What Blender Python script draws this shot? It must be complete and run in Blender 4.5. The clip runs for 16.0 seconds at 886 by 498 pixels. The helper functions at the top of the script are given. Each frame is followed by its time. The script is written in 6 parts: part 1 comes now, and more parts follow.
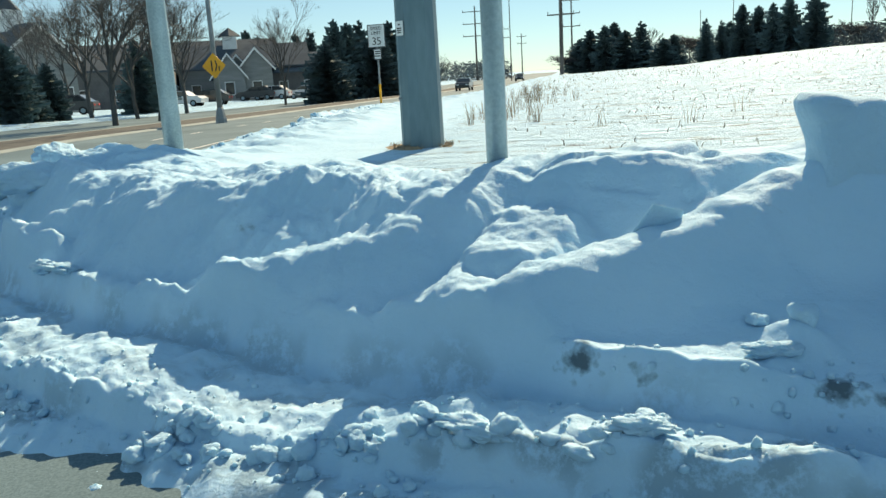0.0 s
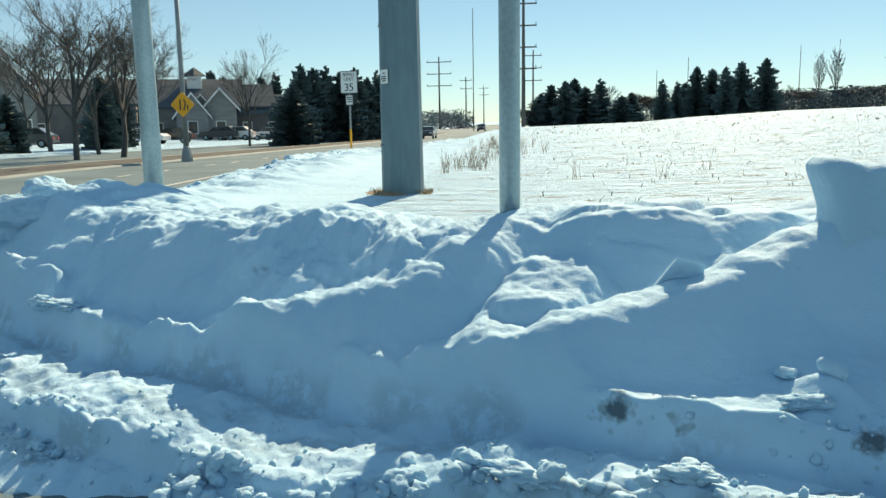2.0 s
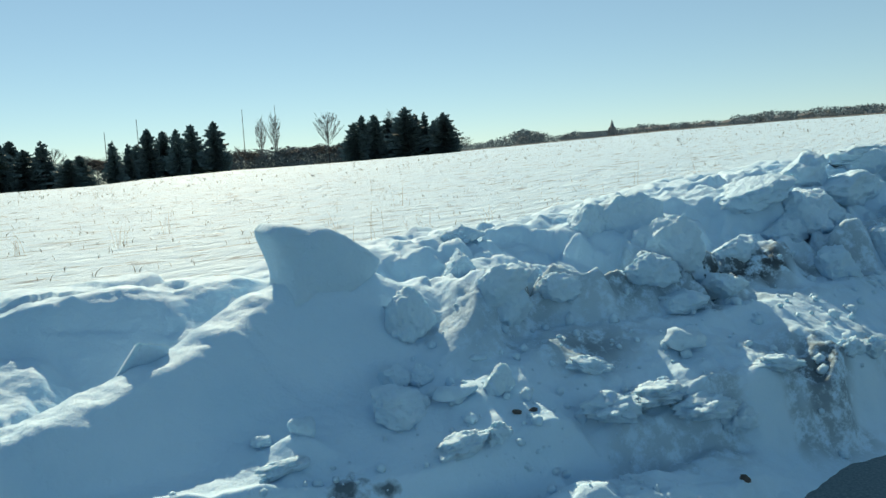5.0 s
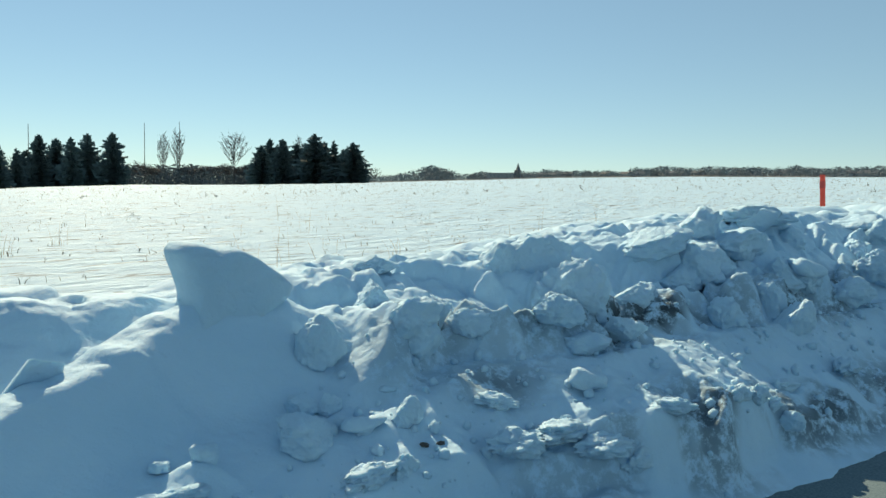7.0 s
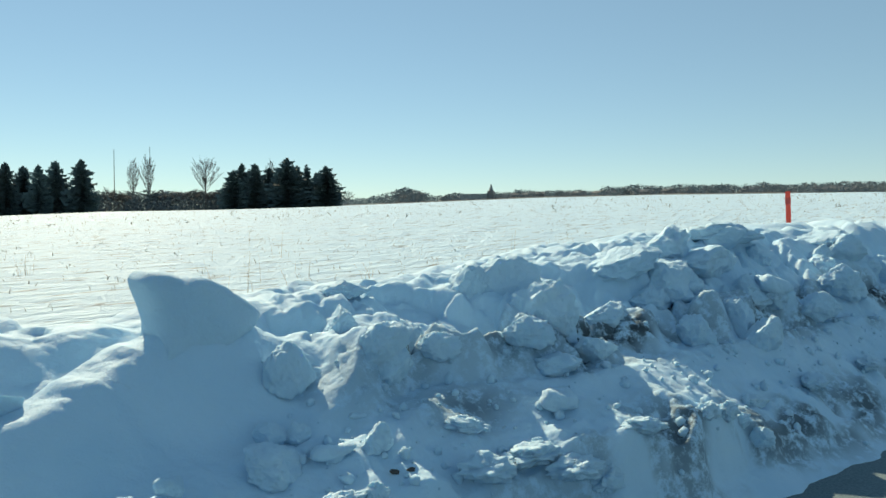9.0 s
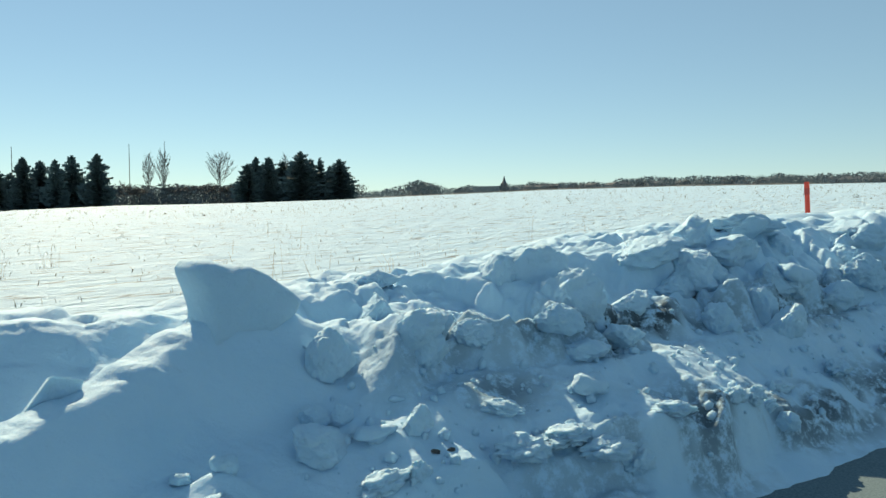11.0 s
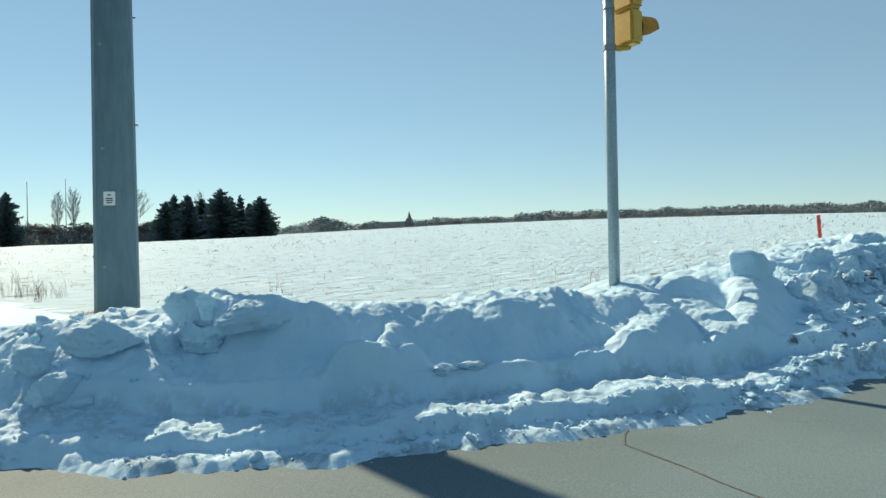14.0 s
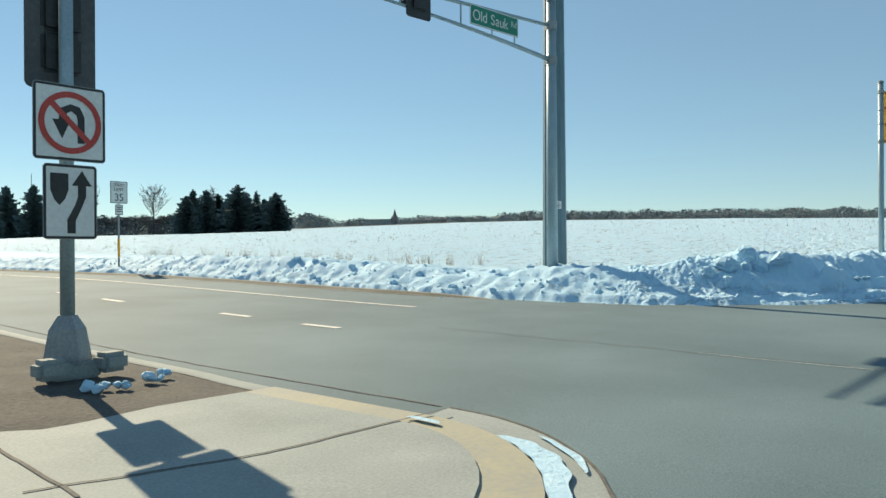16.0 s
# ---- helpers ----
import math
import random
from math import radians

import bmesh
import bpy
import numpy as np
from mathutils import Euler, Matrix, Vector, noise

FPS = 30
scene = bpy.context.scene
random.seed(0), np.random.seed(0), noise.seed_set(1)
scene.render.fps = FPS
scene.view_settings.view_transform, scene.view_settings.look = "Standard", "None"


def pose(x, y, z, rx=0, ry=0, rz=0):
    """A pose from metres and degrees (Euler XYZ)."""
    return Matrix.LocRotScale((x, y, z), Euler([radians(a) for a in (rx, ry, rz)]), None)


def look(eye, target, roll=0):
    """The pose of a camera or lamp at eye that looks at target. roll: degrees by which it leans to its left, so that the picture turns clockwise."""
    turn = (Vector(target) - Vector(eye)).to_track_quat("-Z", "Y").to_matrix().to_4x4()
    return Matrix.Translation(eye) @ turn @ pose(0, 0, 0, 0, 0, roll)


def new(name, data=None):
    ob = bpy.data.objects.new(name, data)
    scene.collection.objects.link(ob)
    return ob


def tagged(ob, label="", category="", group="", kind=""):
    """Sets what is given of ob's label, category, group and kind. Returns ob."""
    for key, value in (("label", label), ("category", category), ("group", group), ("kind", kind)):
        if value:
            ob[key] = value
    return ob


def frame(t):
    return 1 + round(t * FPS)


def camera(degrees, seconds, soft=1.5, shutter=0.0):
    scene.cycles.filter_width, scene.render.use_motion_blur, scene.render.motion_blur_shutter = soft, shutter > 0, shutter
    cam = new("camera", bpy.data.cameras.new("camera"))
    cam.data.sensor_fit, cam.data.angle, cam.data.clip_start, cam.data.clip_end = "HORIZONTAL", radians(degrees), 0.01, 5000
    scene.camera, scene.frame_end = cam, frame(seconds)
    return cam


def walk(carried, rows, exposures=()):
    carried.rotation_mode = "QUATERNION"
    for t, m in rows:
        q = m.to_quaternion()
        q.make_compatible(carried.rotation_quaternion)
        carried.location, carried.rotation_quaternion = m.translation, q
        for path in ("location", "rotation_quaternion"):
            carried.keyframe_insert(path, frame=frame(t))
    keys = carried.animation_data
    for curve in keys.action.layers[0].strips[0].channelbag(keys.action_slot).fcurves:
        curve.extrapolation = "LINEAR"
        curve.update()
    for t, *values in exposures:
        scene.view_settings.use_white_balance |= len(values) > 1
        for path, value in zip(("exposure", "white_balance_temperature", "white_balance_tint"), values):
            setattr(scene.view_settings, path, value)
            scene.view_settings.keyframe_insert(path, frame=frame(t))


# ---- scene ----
cam = camera(60.1, 16.0)
PATH = [
    (0, (-0.085, 0.218, 1.391), (-0.189, 2.17, 0.967), -3.3),
    (0.5, (-0.384, 0.205, 1.394), (-0.489, 2.158, 0.977), -2.9),
    (1, (-0.372, 0.194, 1.403), (-0.48, 2.153, 1.015), -2.8),
    (1.5, (-0.373, 0.188, 1.408), (-0.443, 2.156, 1.062), -2.0),
    (2, (-0.379, 0.162, 1.414), (-0.368, 2.138, 1.105), -1.0),
    (2.5, (-0.375, 0.189, 1.416), (-0.225, 2.165, 1.142), 0.1),
    (3, (-0.399, 0.204, 1.414), (-0.074, 2.16, 1.156), 0.4),
    (3.5, (-0.412, 0.177, 1.43), (-0.005, 2.114, 1.14), -0.8),
    (4, (-0.402, 0.199, 1.426), (0.189, 2.092, 1.164), -0.5),
    (4.5, (-0.332, 0.243, 1.438), (0.592, 2.001, 1.201), -2.6),
    (5, (-0.289, 0.278, 1.463), (0.962, 1.825, 1.259), -3.2),
    (5.2, (-0.288, 0.301, 1.469), (1.051, 1.776, 1.283), -2.7),
    (7.5, (-0.363, 0.298, 1.46), (1.082, 1.676, 1.341), 0.9),
    (8, (-0.365, 0.298, 1.458), (1.086, 1.671, 1.366), 0.6),
    (8.5, (-0.326, 0.279, 1.474), (1.164, 1.611, 1.407), -0.1),
    (11, (-0.473, 0.281, 1.46), (0.993, 1.639, 1.374), -0.3),
    (11.5, (-0.723, 0.307, 1.463), (0.733, 1.674, 1.36), -0.6),
    (12, (-1.215, 0.354, 1.45), (0.256, 1.705, 1.342), -1.2),
    (12.5, (-2.023, 0.446, 1.442), (-0.517, 1.757, 1.343), -1.5),
    (13, (-3.335, 0.633, 1.425), (-1.777, 1.884, 1.351), -1.6),
    (13.5, (-5.128, 0.934, 1.378), (-3.523, 2.127, 1.343), -1.5),
    (14, (-7.348, 1.251, 1.338), (-5.715, 2.406, 1.341), -1.2),
    (14.5, (-9.939, 1.629, 1.285), (-8.298, 2.771, 1.309), -1.1),
    (15, (-12.85, 2.044, 1.233), (-11.199, 3.173, 1.26), -1.2),
    (15.5, (-15.996, 2.575, 1.173), (-14.333, 3.685, 1.19), -1.0),
    (16, (-19.284, 3.142, 1.077), (-17.612, 4.241, 1.075), -0.3),
]
walk(cam, [(t, look(eye, target, roll)) for t, eye, target, roll in PATH], exposures=[(0.0, 0.74, 7000, -5), (3.0, 0.66, 7000, -5), (5.0, 0.58, 7050, -5), (8.0, 0.60, 7050, -5), (13.0, 0.64, 7100, -5), (16.0, 0.62, 6750, -5)])

# ---------------------------------------------------------------- world, sun
SUN_AZ, SUN_EL = math.atan2(0.93, 0.345), radians(34.0)
sun_way = Vector((math.cos(SUN_AZ) * math.cos(SUN_EL), math.sin(SUN_AZ) * math.cos(SUN_EL), math.sin(SUN_EL)))
world = bpy.data.worlds.new("sky")
scene.world = world
world.use_nodes = True
wn = world.node_tree
sky = wn.nodes.new("ShaderNodeTexSky")
sky.sky_type = "NISHITA"
sky.sun_disc = False
sky.sun_elevation = SUN_EL
sky.sun_rotation = math.pi / 2 - SUN_AZ
sky.air_density, sky.dust_density, sky.ozone_density = 0.85, 0.0, 2.4
wn.nodes["Background"].inputs["Strength"].default_value = 0.074
# thin winter haze evens the blue out from the horizon upwards
haze = wn.nodes.new("ShaderNodeMix")
haze.data_type = "RGBA"
haze.inputs["Factor"].default_value = 0.38
haze.inputs["B"].default_value = (2.9, 4.3, 6.1, 1)
wn.links.new(sky.outputs["Color"], haze.inputs["A"])
wn.links.new(haze.outputs["Result"], wn.nodes["Background"].inputs["Color"])
sun_data = bpy.data.lights.new("sun", "SUN")
sun_data.energy, sun_data.angle, sun_data.color = 5.0, radians(0.53), (1.0, 0.785, 0.605)
sun = new("sun", sun_data)
sun.matrix_world = look(sun_way * 100, (0, 0, 0))


# ---------------------------------------------------------------- materials
def srgb(r, g, b):
    return tuple((c / 12.92 if c <= 0.04045 else ((c + 0.055) / 1.055) ** 2.4) for c in (r, g, b)) + (1.0,)


def material(name, dark, light, rough=0.6, metal=0.0, scale=3.0, fine=40.0, bump=0.2, depth=0.01, stretch=(1, 1, 1), spread=0.0, coat=0.0):
    """Two colours mixed by coarse and fine noise, fine relief, and a tone of its own for every object."""
    m = bpy.data.materials.new(name)
    m.use_nodes = True
    nt = m.node_tree
    bsdf = nt.nodes["Principled BSDF"]
    geo = nt.nodes.new("ShaderNodeNewGeometry")
    mp = nt.nodes.new("ShaderNodeMapping")
    mp.inputs["Scale"].default_value = stretch
    nt.links.new(geo.outputs["Position"], mp.inputs["Vector"])
    n1 = nt.nodes.new("ShaderNodeTexNoise")
    n1.inputs["Scale"].default_value, n1.inputs["Detail"].default_value = scale, 5
    n2 = nt.nodes.new("ShaderNodeTexNoise")
    n2.inputs["Scale"].default_value, n2.inputs["Detail"].default_value = fine, 4
    for n in (n1, n2):
        nt.links.new(mp.outputs["Vector"], n.inputs["Vector"])
    add = nt.nodes.new("ShaderNodeMath")
    add.operation = "MULTIPLY_ADD"
    add.inputs[1].default_value = 0.5
    nt.links.new(n2.outputs["Fac"], add.inputs[0])
    half = nt.nodes.new("ShaderNodeMath")
    half.operation = "MULTIPLY"
    half.inputs[1].default_value = 0.5
    nt.links.new(n1.outputs["Fac"], half.inputs[0])
    nt.links.new(half.outputs[0], add.inputs[2])
    ramp = nt.nodes.new("ShaderNodeValToRGB")
    ramp.color_ramp.elements[0].position, ramp.color_ramp.elements[1].position = 0.36, 0.64
    ramp.color_ramp.elements[0].color, ramp.color_ramp.elements[1].color = (*dark, 1), (*light, 1)
    nt.links.new(add.outputs[0], ramp.inputs["Fac"])
    out = ramp.outputs["Color"]
    if spread:
        info = nt.nodes.new("ShaderNodeObjectInfo")
        hsv = nt.nodes.new("ShaderNodeHueSaturation")
        rng = nt.nodes.new("ShaderNodeMapRange")
        rng.inputs["To Min"].default_value, rng.inputs["To Max"].default_value = 1 - spread, 1 + spread
        nt.links.new(info.outputs["Random"], rng.inputs["Value"])
        nt.links.new(rng.outputs["Result"], hsv.inputs["Value"])
        nt.links.new(out, hsv.inputs["Color"])
        out = hsv.outputs["Color"]
    nt.links.new(out, bsdf.inputs["Base Color"])
    bsdf.inputs["Roughness"].default_value, bsdf.inputs["Metallic"].default_value = rough, metal
    bsdf.inputs["Coat Weight"].default_value = coat
    if bump:
        b = nt.nodes.new("ShaderNodeBump")
        b.inputs["Strength"].default_value, b.inputs["Distance"].default_value = bump, depth
        nt.links.new(add.outputs[0], b.inputs["Height"])
        nt.links.new(b.outputs["Normal"], bsdf.inputs["Normal"])
    return m


def snow_material(name, dirt_or_shade, patch_scale, patch_from, patch_to, bump, depth, grain, stretch=(1, 1, 1), soft=0.0, stains=(), with_soil_shade=False, pale=((0.40, 0.60, 0.76), (0.48, 0.67, 0.81))):
    """Snow with grains, and dirt or painted shade that lies in patches of its own."""
    m = bpy.data.materials.new(name)
    m.use_nodes = True
    nt = m.node_tree
    bsdf = nt.nodes["Principled BSDF"]
    geo = nt.nodes.new("ShaderNodeNewGeometry")
    mp = nt.nodes.new("ShaderNodeMapping")
    mp.inputs["Scale"].default_value = stretch
    nt.links.new(geo.outputs["Position"], mp.inputs["Vector"])
    big = nt.nodes.new("ShaderNodeTexNoise")
    big.inputs["Scale"].default_value, big.inputs["Detail"].default_value, big.inputs["Roughness"].default_value = patch_scale, 7, 0.68
    nt.links.new(mp.outputs["Vector"], big.inputs["Vector"])
    rng = nt.nodes.new("ShaderNodeMapRange")
    rng.inputs["From Min"].default_value, rng.inputs["From Max"].default_value = patch_from, patch_to
    nt.links.new(big.outputs["Fac"], rng.inputs["Value"])
    if soft:
        bsdf.inputs["Subsurface Weight"].default_value = soft
        bsdf.inputs["Subsurface Radius"].default_value = (0.7, 0.9, 1.0)
        bsdf.inputs["Subsurface Scale"].default_value = 0.03
    dots = nt.nodes.new("ShaderNodeTexNoise")
    dots.inputs["Scale"].default_value, dots.inputs["Detail"].default_value = grain * 1.6, 5
    nt.links.new(mp.outputs["Vector"], dots.inputs["Vector"])
    cut = nt.nodes.new("ShaderNodeMapRange")
    cut.inputs["From Min"].default_value, cut.inputs["From Max"].default_value = 0.42, 0.62
    nt.links.new(dots.outputs["Fac"], cut.inputs["Value"])
    both = nt.nodes.new("ShaderNodeMath")
    both.operation = "MULTIPLY"
    nt.links.new(rng.outputs["Result"], both.inputs[0])
    nt.links.new(cut.outputs["Result"], both.inputs[1])
    spot = both.outputs[0]
    for place, reach in stains:
        # a smear of soil of its own, ragged at the rim
        off = nt.nodes.new("ShaderNodeVectorMath")
        off.operation = "DISTANCE"
        off.inputs[1].default_value = place
        nt.links.new(geo.outputs["Position"], off.inputs[0])
        rag = nt.nodes.new("ShaderNodeTexNoise")
        rag.inputs["Scale"].default_value, rag.inputs["Detail"].default_value = 22.0, 6
        nt.links.new(geo.outputs["Position"], rag.inputs["Vector"])
        wide = nt.nodes.new("ShaderNodeMath")
        wide.operation = "MULTIPLY_ADD"
        wide.inputs[1].default_value = reach * 2.6
        nt.links.new(rag.outputs["Fac"], wide.inputs[0])
        nt.links.new(off.outputs["Value"], wide.inputs[2])
        rim = nt.nodes.new("ShaderNodeMapRange")
        rim.inputs["From Min"].default_value, rim.inputs["From Max"].default_value = reach * 1.55, reach * 2.3
        rim.inputs["To Min"].default_value, rim.inputs["To Max"].default_value = 0.85, 0.0
        nt.links.new(wide.outputs[0], rim.inputs["Value"])
        most = nt.nodes.new("ShaderNodeMath")
        most.operation = "MAXIMUM"
        nt.links.new(spot, most.inputs[0])
        nt.links.new(rim.outputs["Result"], most.inputs[1])
        spot = most.outputs[0]
    if with_soil_shade:
        # soil ploughed up with the snow, and shade painted with it, kept with the mesh
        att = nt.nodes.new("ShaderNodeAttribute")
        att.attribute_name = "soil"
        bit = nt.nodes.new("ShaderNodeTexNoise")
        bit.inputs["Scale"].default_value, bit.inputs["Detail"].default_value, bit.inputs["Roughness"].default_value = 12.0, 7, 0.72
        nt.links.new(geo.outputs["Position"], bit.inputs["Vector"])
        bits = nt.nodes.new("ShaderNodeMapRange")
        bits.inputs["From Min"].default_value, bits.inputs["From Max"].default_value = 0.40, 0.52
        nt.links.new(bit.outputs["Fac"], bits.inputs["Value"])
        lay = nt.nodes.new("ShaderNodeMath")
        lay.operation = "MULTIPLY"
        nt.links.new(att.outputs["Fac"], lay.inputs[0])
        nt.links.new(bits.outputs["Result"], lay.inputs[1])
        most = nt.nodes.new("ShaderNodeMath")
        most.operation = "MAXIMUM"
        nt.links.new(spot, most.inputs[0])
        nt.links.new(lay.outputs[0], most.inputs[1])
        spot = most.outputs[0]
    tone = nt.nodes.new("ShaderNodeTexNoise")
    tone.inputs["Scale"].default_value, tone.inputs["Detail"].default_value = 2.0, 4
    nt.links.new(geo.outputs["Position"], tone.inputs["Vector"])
    # The blue of snow in shade is put into this base colour.
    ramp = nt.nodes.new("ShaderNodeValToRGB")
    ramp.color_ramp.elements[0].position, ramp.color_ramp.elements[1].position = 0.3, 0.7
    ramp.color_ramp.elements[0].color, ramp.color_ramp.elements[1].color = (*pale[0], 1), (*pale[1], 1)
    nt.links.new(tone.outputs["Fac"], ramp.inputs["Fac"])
    mix = nt.nodes.new("ShaderNodeMix")
    mix.data_type = "RGBA"
    nt.links.new(spot, mix.inputs["Factor"])
    nt.links.new(ramp.outputs["Color"], mix.inputs["A"])
    mix.inputs["B"].default_value = (*dirt_or_shade, 1)
    nt.links.new(mix.outputs["Result"], bsdf.inputs["Base Color"])
    bsdf.inputs["Roughness"].default_value = 0.62
    bsdf.inputs["Specular IOR Level"].default_value = 0.02
    fine = nt.nodes.new("ShaderNodeTexNoise")
    fine.inputs["Scale"].default_value, fine.inputs["Detail"].default_value, fine.inputs["Roughness"].default_value = grain, 8, 0.62
    nt.links.new(mp.outputs["Vector"], fine.inputs["Vector"])
    b = nt.nodes.new("ShaderNodeBump")
    b.inputs["Strength"].default_value, b.inputs["Distance"].default_value = bump, depth
    nt.links.new(fine.outputs["Fac"], b.inputs["Height"])
    nt.links.new(b.outputs["Normal"], bsdf.inputs["Normal"])
    return m


# The bank's soil colour is darkened and blued to carry painted shade too.
SNOW_BANK = snow_material("bank_snow", (0.05, 0.068, 0.08), 1.3, 0.66, 0.80, 0.6, 0.03, 12.0, soft=0.25, stains=(((0.21, 2.68, 0.46), 0.085), ((0.42, 2.60, 0.43), 0.05), ((0.95, 2.36, 0.45), 0.07), ((1.06, 2.30, 0.44), 0.05)), with_soil_shade=True)
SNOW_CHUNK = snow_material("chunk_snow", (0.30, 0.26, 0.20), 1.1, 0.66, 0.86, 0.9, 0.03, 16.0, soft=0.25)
# Grey streaks stand for bare stubble and the small shadows of snow ripples.
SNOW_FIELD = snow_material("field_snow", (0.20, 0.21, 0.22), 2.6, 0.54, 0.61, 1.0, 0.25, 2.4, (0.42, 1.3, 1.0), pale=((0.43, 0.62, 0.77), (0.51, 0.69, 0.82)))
ASPHALT = material("asphalt", (0.056, 0.098, 0.117), (0.132, 0.198, 0.228), 0.85, 0, 0.35, 90, 0.5, 0.006)
KERB_DIRTY = material("dirty_kerb_concrete", (0.12, 0.12, 0.10), (0.26, 0.255, 0.22), 0.9, 0, 0.8, 30, 0.4, 0.01)
CONCRETE = material("concrete", (0.20, 0.235, 0.235), (0.31, 0.345, 0.34), 0.85, 0, 1.2, 60, 0.3, 0.006)
KERB_YELLOW = material("worn_yellow_paint", (0.26, 0.275, 0.25), (0.35, 0.33, 0.235), 0.75, 0, 1.6, 25, 0.3, 0.005)
SOIL = material("brown_soil", (0.042, 0.043, 0.042), (0.105, 0.10, 0.09), 0.95, 0, 2.0, 30, 0.8, 0.03)
LINE_PAINT = material("road_paint", (0.45, 0.45, 0.43), (0.75, 0.75, 0.72), 0.7, 0, 3, 50, 0.2, 0.003)
CRACK = material("crack", (0.06, 0.06, 0.055), (0.13, 0.13, 0.12), 0.9, 0, 3, 30, 0.2, 0.003)
STEEL = material("weathered_steel", (0.085, 0.145, 0.175), (0.13, 0.20, 0.235), 0.55, 0.3, 0.6, 9, 0.1, 0.004, (1, 1, 0.3))
GALV = material("galvanised_steel", (0.23, 0.31, 0.345), (0.34, 0.43, 0.475), 0.45, 0.4, 2.5, 40, 0.1, 0.003)
GALV_DARK = material("dull_galvanised_steel", (0.20, 0.22, 0.23), (0.32, 0.34, 0.35), 0.55, 0.4, 2.5, 40, 0.1, 0.003)
YELLOW = material("signal_yellow", (0.50, 0.30, 0.05), (0.62, 0.38, 0.07), 0.45, 0, 3, 30, 0.05, 0.002)
BLACK = material("black_plastic", (0.012, 0.014, 0.015), (0.03, 0.033, 0.035), 0.5, 0, 3, 30, 0.05, 0.002)
GREYBACK = material("grey_backplate", (0.05, 0.055, 0.06), (0.09, 0.095, 0.10), 0.6, 0, 2, 25, 0.05, 0.002)
LENS = material("lens_glass", (0.03, 0.01, 0.01), (0.05, 0.02, 0.015), 0.15, 0, 3, 30, 0.0, 0.002)
SIGN_WHITE = material("sign_white", (0.62, 0.63, 0.62), (0.76, 0.77, 0.76), 0.45, 0, 3, 30, 0.05, 0.002)
SIGN_BLACK = material("sign_black", (0.015, 0.015, 0.016), (0.03, 0.03, 0.03), 0.5, 0, 3, 30, 0.0, 0.002)
SIGN_RED = material("sign_red", (0.38, 0.04, 0.03), (0.5, 0.06, 0.05), 0.5, 0, 3, 30, 0.0, 0.002)
SIGN_GREEN = material("sign_green", (0.005, 0.16, 0.10), (0.01, 0.22, 0.14), 0.4, 0, 3, 30, 0.0, 0.002)
SIGN_AMBER = material("sign_amber", (0.80, 0.36, 0.01), (0.95, 0.46, 0.02), 0.45, 0, 3, 30, 0.0, 0.002)
RED_STAKE = material("red_fibreglass", (0.62, 0.05, 0.03), (0.80, 0.09, 0.05), 0.5, 0, 4, 30, 0.05, 0.002)
# Needles lighter and bluer than spruce: haze is put into their colour.
SPRUCE = material("spruce_needles", (0.06, 0.10, 0.105), (0.12, 0.17, 0.165), 0.8, 0, 0.7, 8, 0.0, 0.01, spread=0.25)
BARK = material("grey_bark", (0.05, 0.052, 0.052), (0.10, 0.10, 0.098), 0.9, 0, 2, 20, 0.4, 0.01, spread=0.2)
TWIGS = material("bare_twigs", (0.055, 0.058, 0.06), (0.11, 0.11, 0.11), 0.9, 0, 1, 8, 0.0, 0.01, spread=0.2)
# Lightened and blued: distance haze is put into the woods' colour.
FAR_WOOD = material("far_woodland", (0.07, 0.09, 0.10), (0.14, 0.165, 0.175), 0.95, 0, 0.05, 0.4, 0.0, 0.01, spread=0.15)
STUBBLE = material("grey_stubble", (0.09, 0.09, 0.085), (0.20, 0.185, 0.165), 0.9, 0, 2, 12, 0.0, 0.01)
GRASS = material("dry_grass", (0.20, 0.14, 0.08), (0.38, 0.29, 0.18), 0.9, 0, 2, 12, 0.0, 0.01)
ROOF = material("grey_shingles", (0.05, 0.065, 0.08), (0.095, 0.115, 0.135), 0.9, 0, 0.6, 9, 0.3, 0.02, spread=0.25)
WALL_TAN = material("tan_siding", (0.17, 0.18, 0.175), (0.27, 0.275, 0.27), 0.85, 0, 0.5, 9, 0.2, 0.01, (1, 1, 6), spread=0.2)
WALL_BROWN = material("brown_brick", (0.11, 0.105, 0.10), (0.19, 0.18, 0.17), 0.85, 0, 0.7, 10, 0.2, 0.01, spread=0.15)
TRIM_WHITE = material("white_trim", (0.66, 0.66, 0.64), (0.8, 0.8, 0.78), 0.6, 0, 2, 20, 0.1, 0.004)
GLASS_DARK = material("dark_window_glass", (0.02, 0.025, 0.03), (0.05, 0.055, 0.06), 0.08, 0, 2, 20, 0.0, 0.004)
CAR_PAINT = material("car_paint", (0.05, 0.055, 0.06), (0.08, 0.085, 0.09), 0.3, 0.3, 2, 20, 0.0, 0.004, spread=0.6, coat=0.6)
CAR_WHITE = material("white_car_paint", (0.55, 0.56, 0.57), (0.7, 0.7, 0.7), 0.3, 0.0, 2, 20, 0.0, 0.004, coat=0.6)
RUBBER = material("tyre_rubber", (0.012, 0.012, 0.012), (0.03, 0.03, 0.03), 0.85, 0, 3, 20, 0.1, 0.004)
WOOD_POLE = material("weathered_pole_wood", (0.08, 0.07, 0.065), (0.15, 0.135, 0.12), 0.9, 0, 1, 12, 0.3, 0.01, (1, 1, 0.15))


# ---------------------------------------------------------------- building kit
def finish(name, bm, mat, smooth=False):
    me = bpy.data.meshes.new(name)
    bmesh.ops.recalc_face_normals(bm, faces=bm.faces)
    bm.to_mesh(me)
    bm.free()
    me.materials.append(mat)
    if smooth:
        me.shade_smooth()
    return me


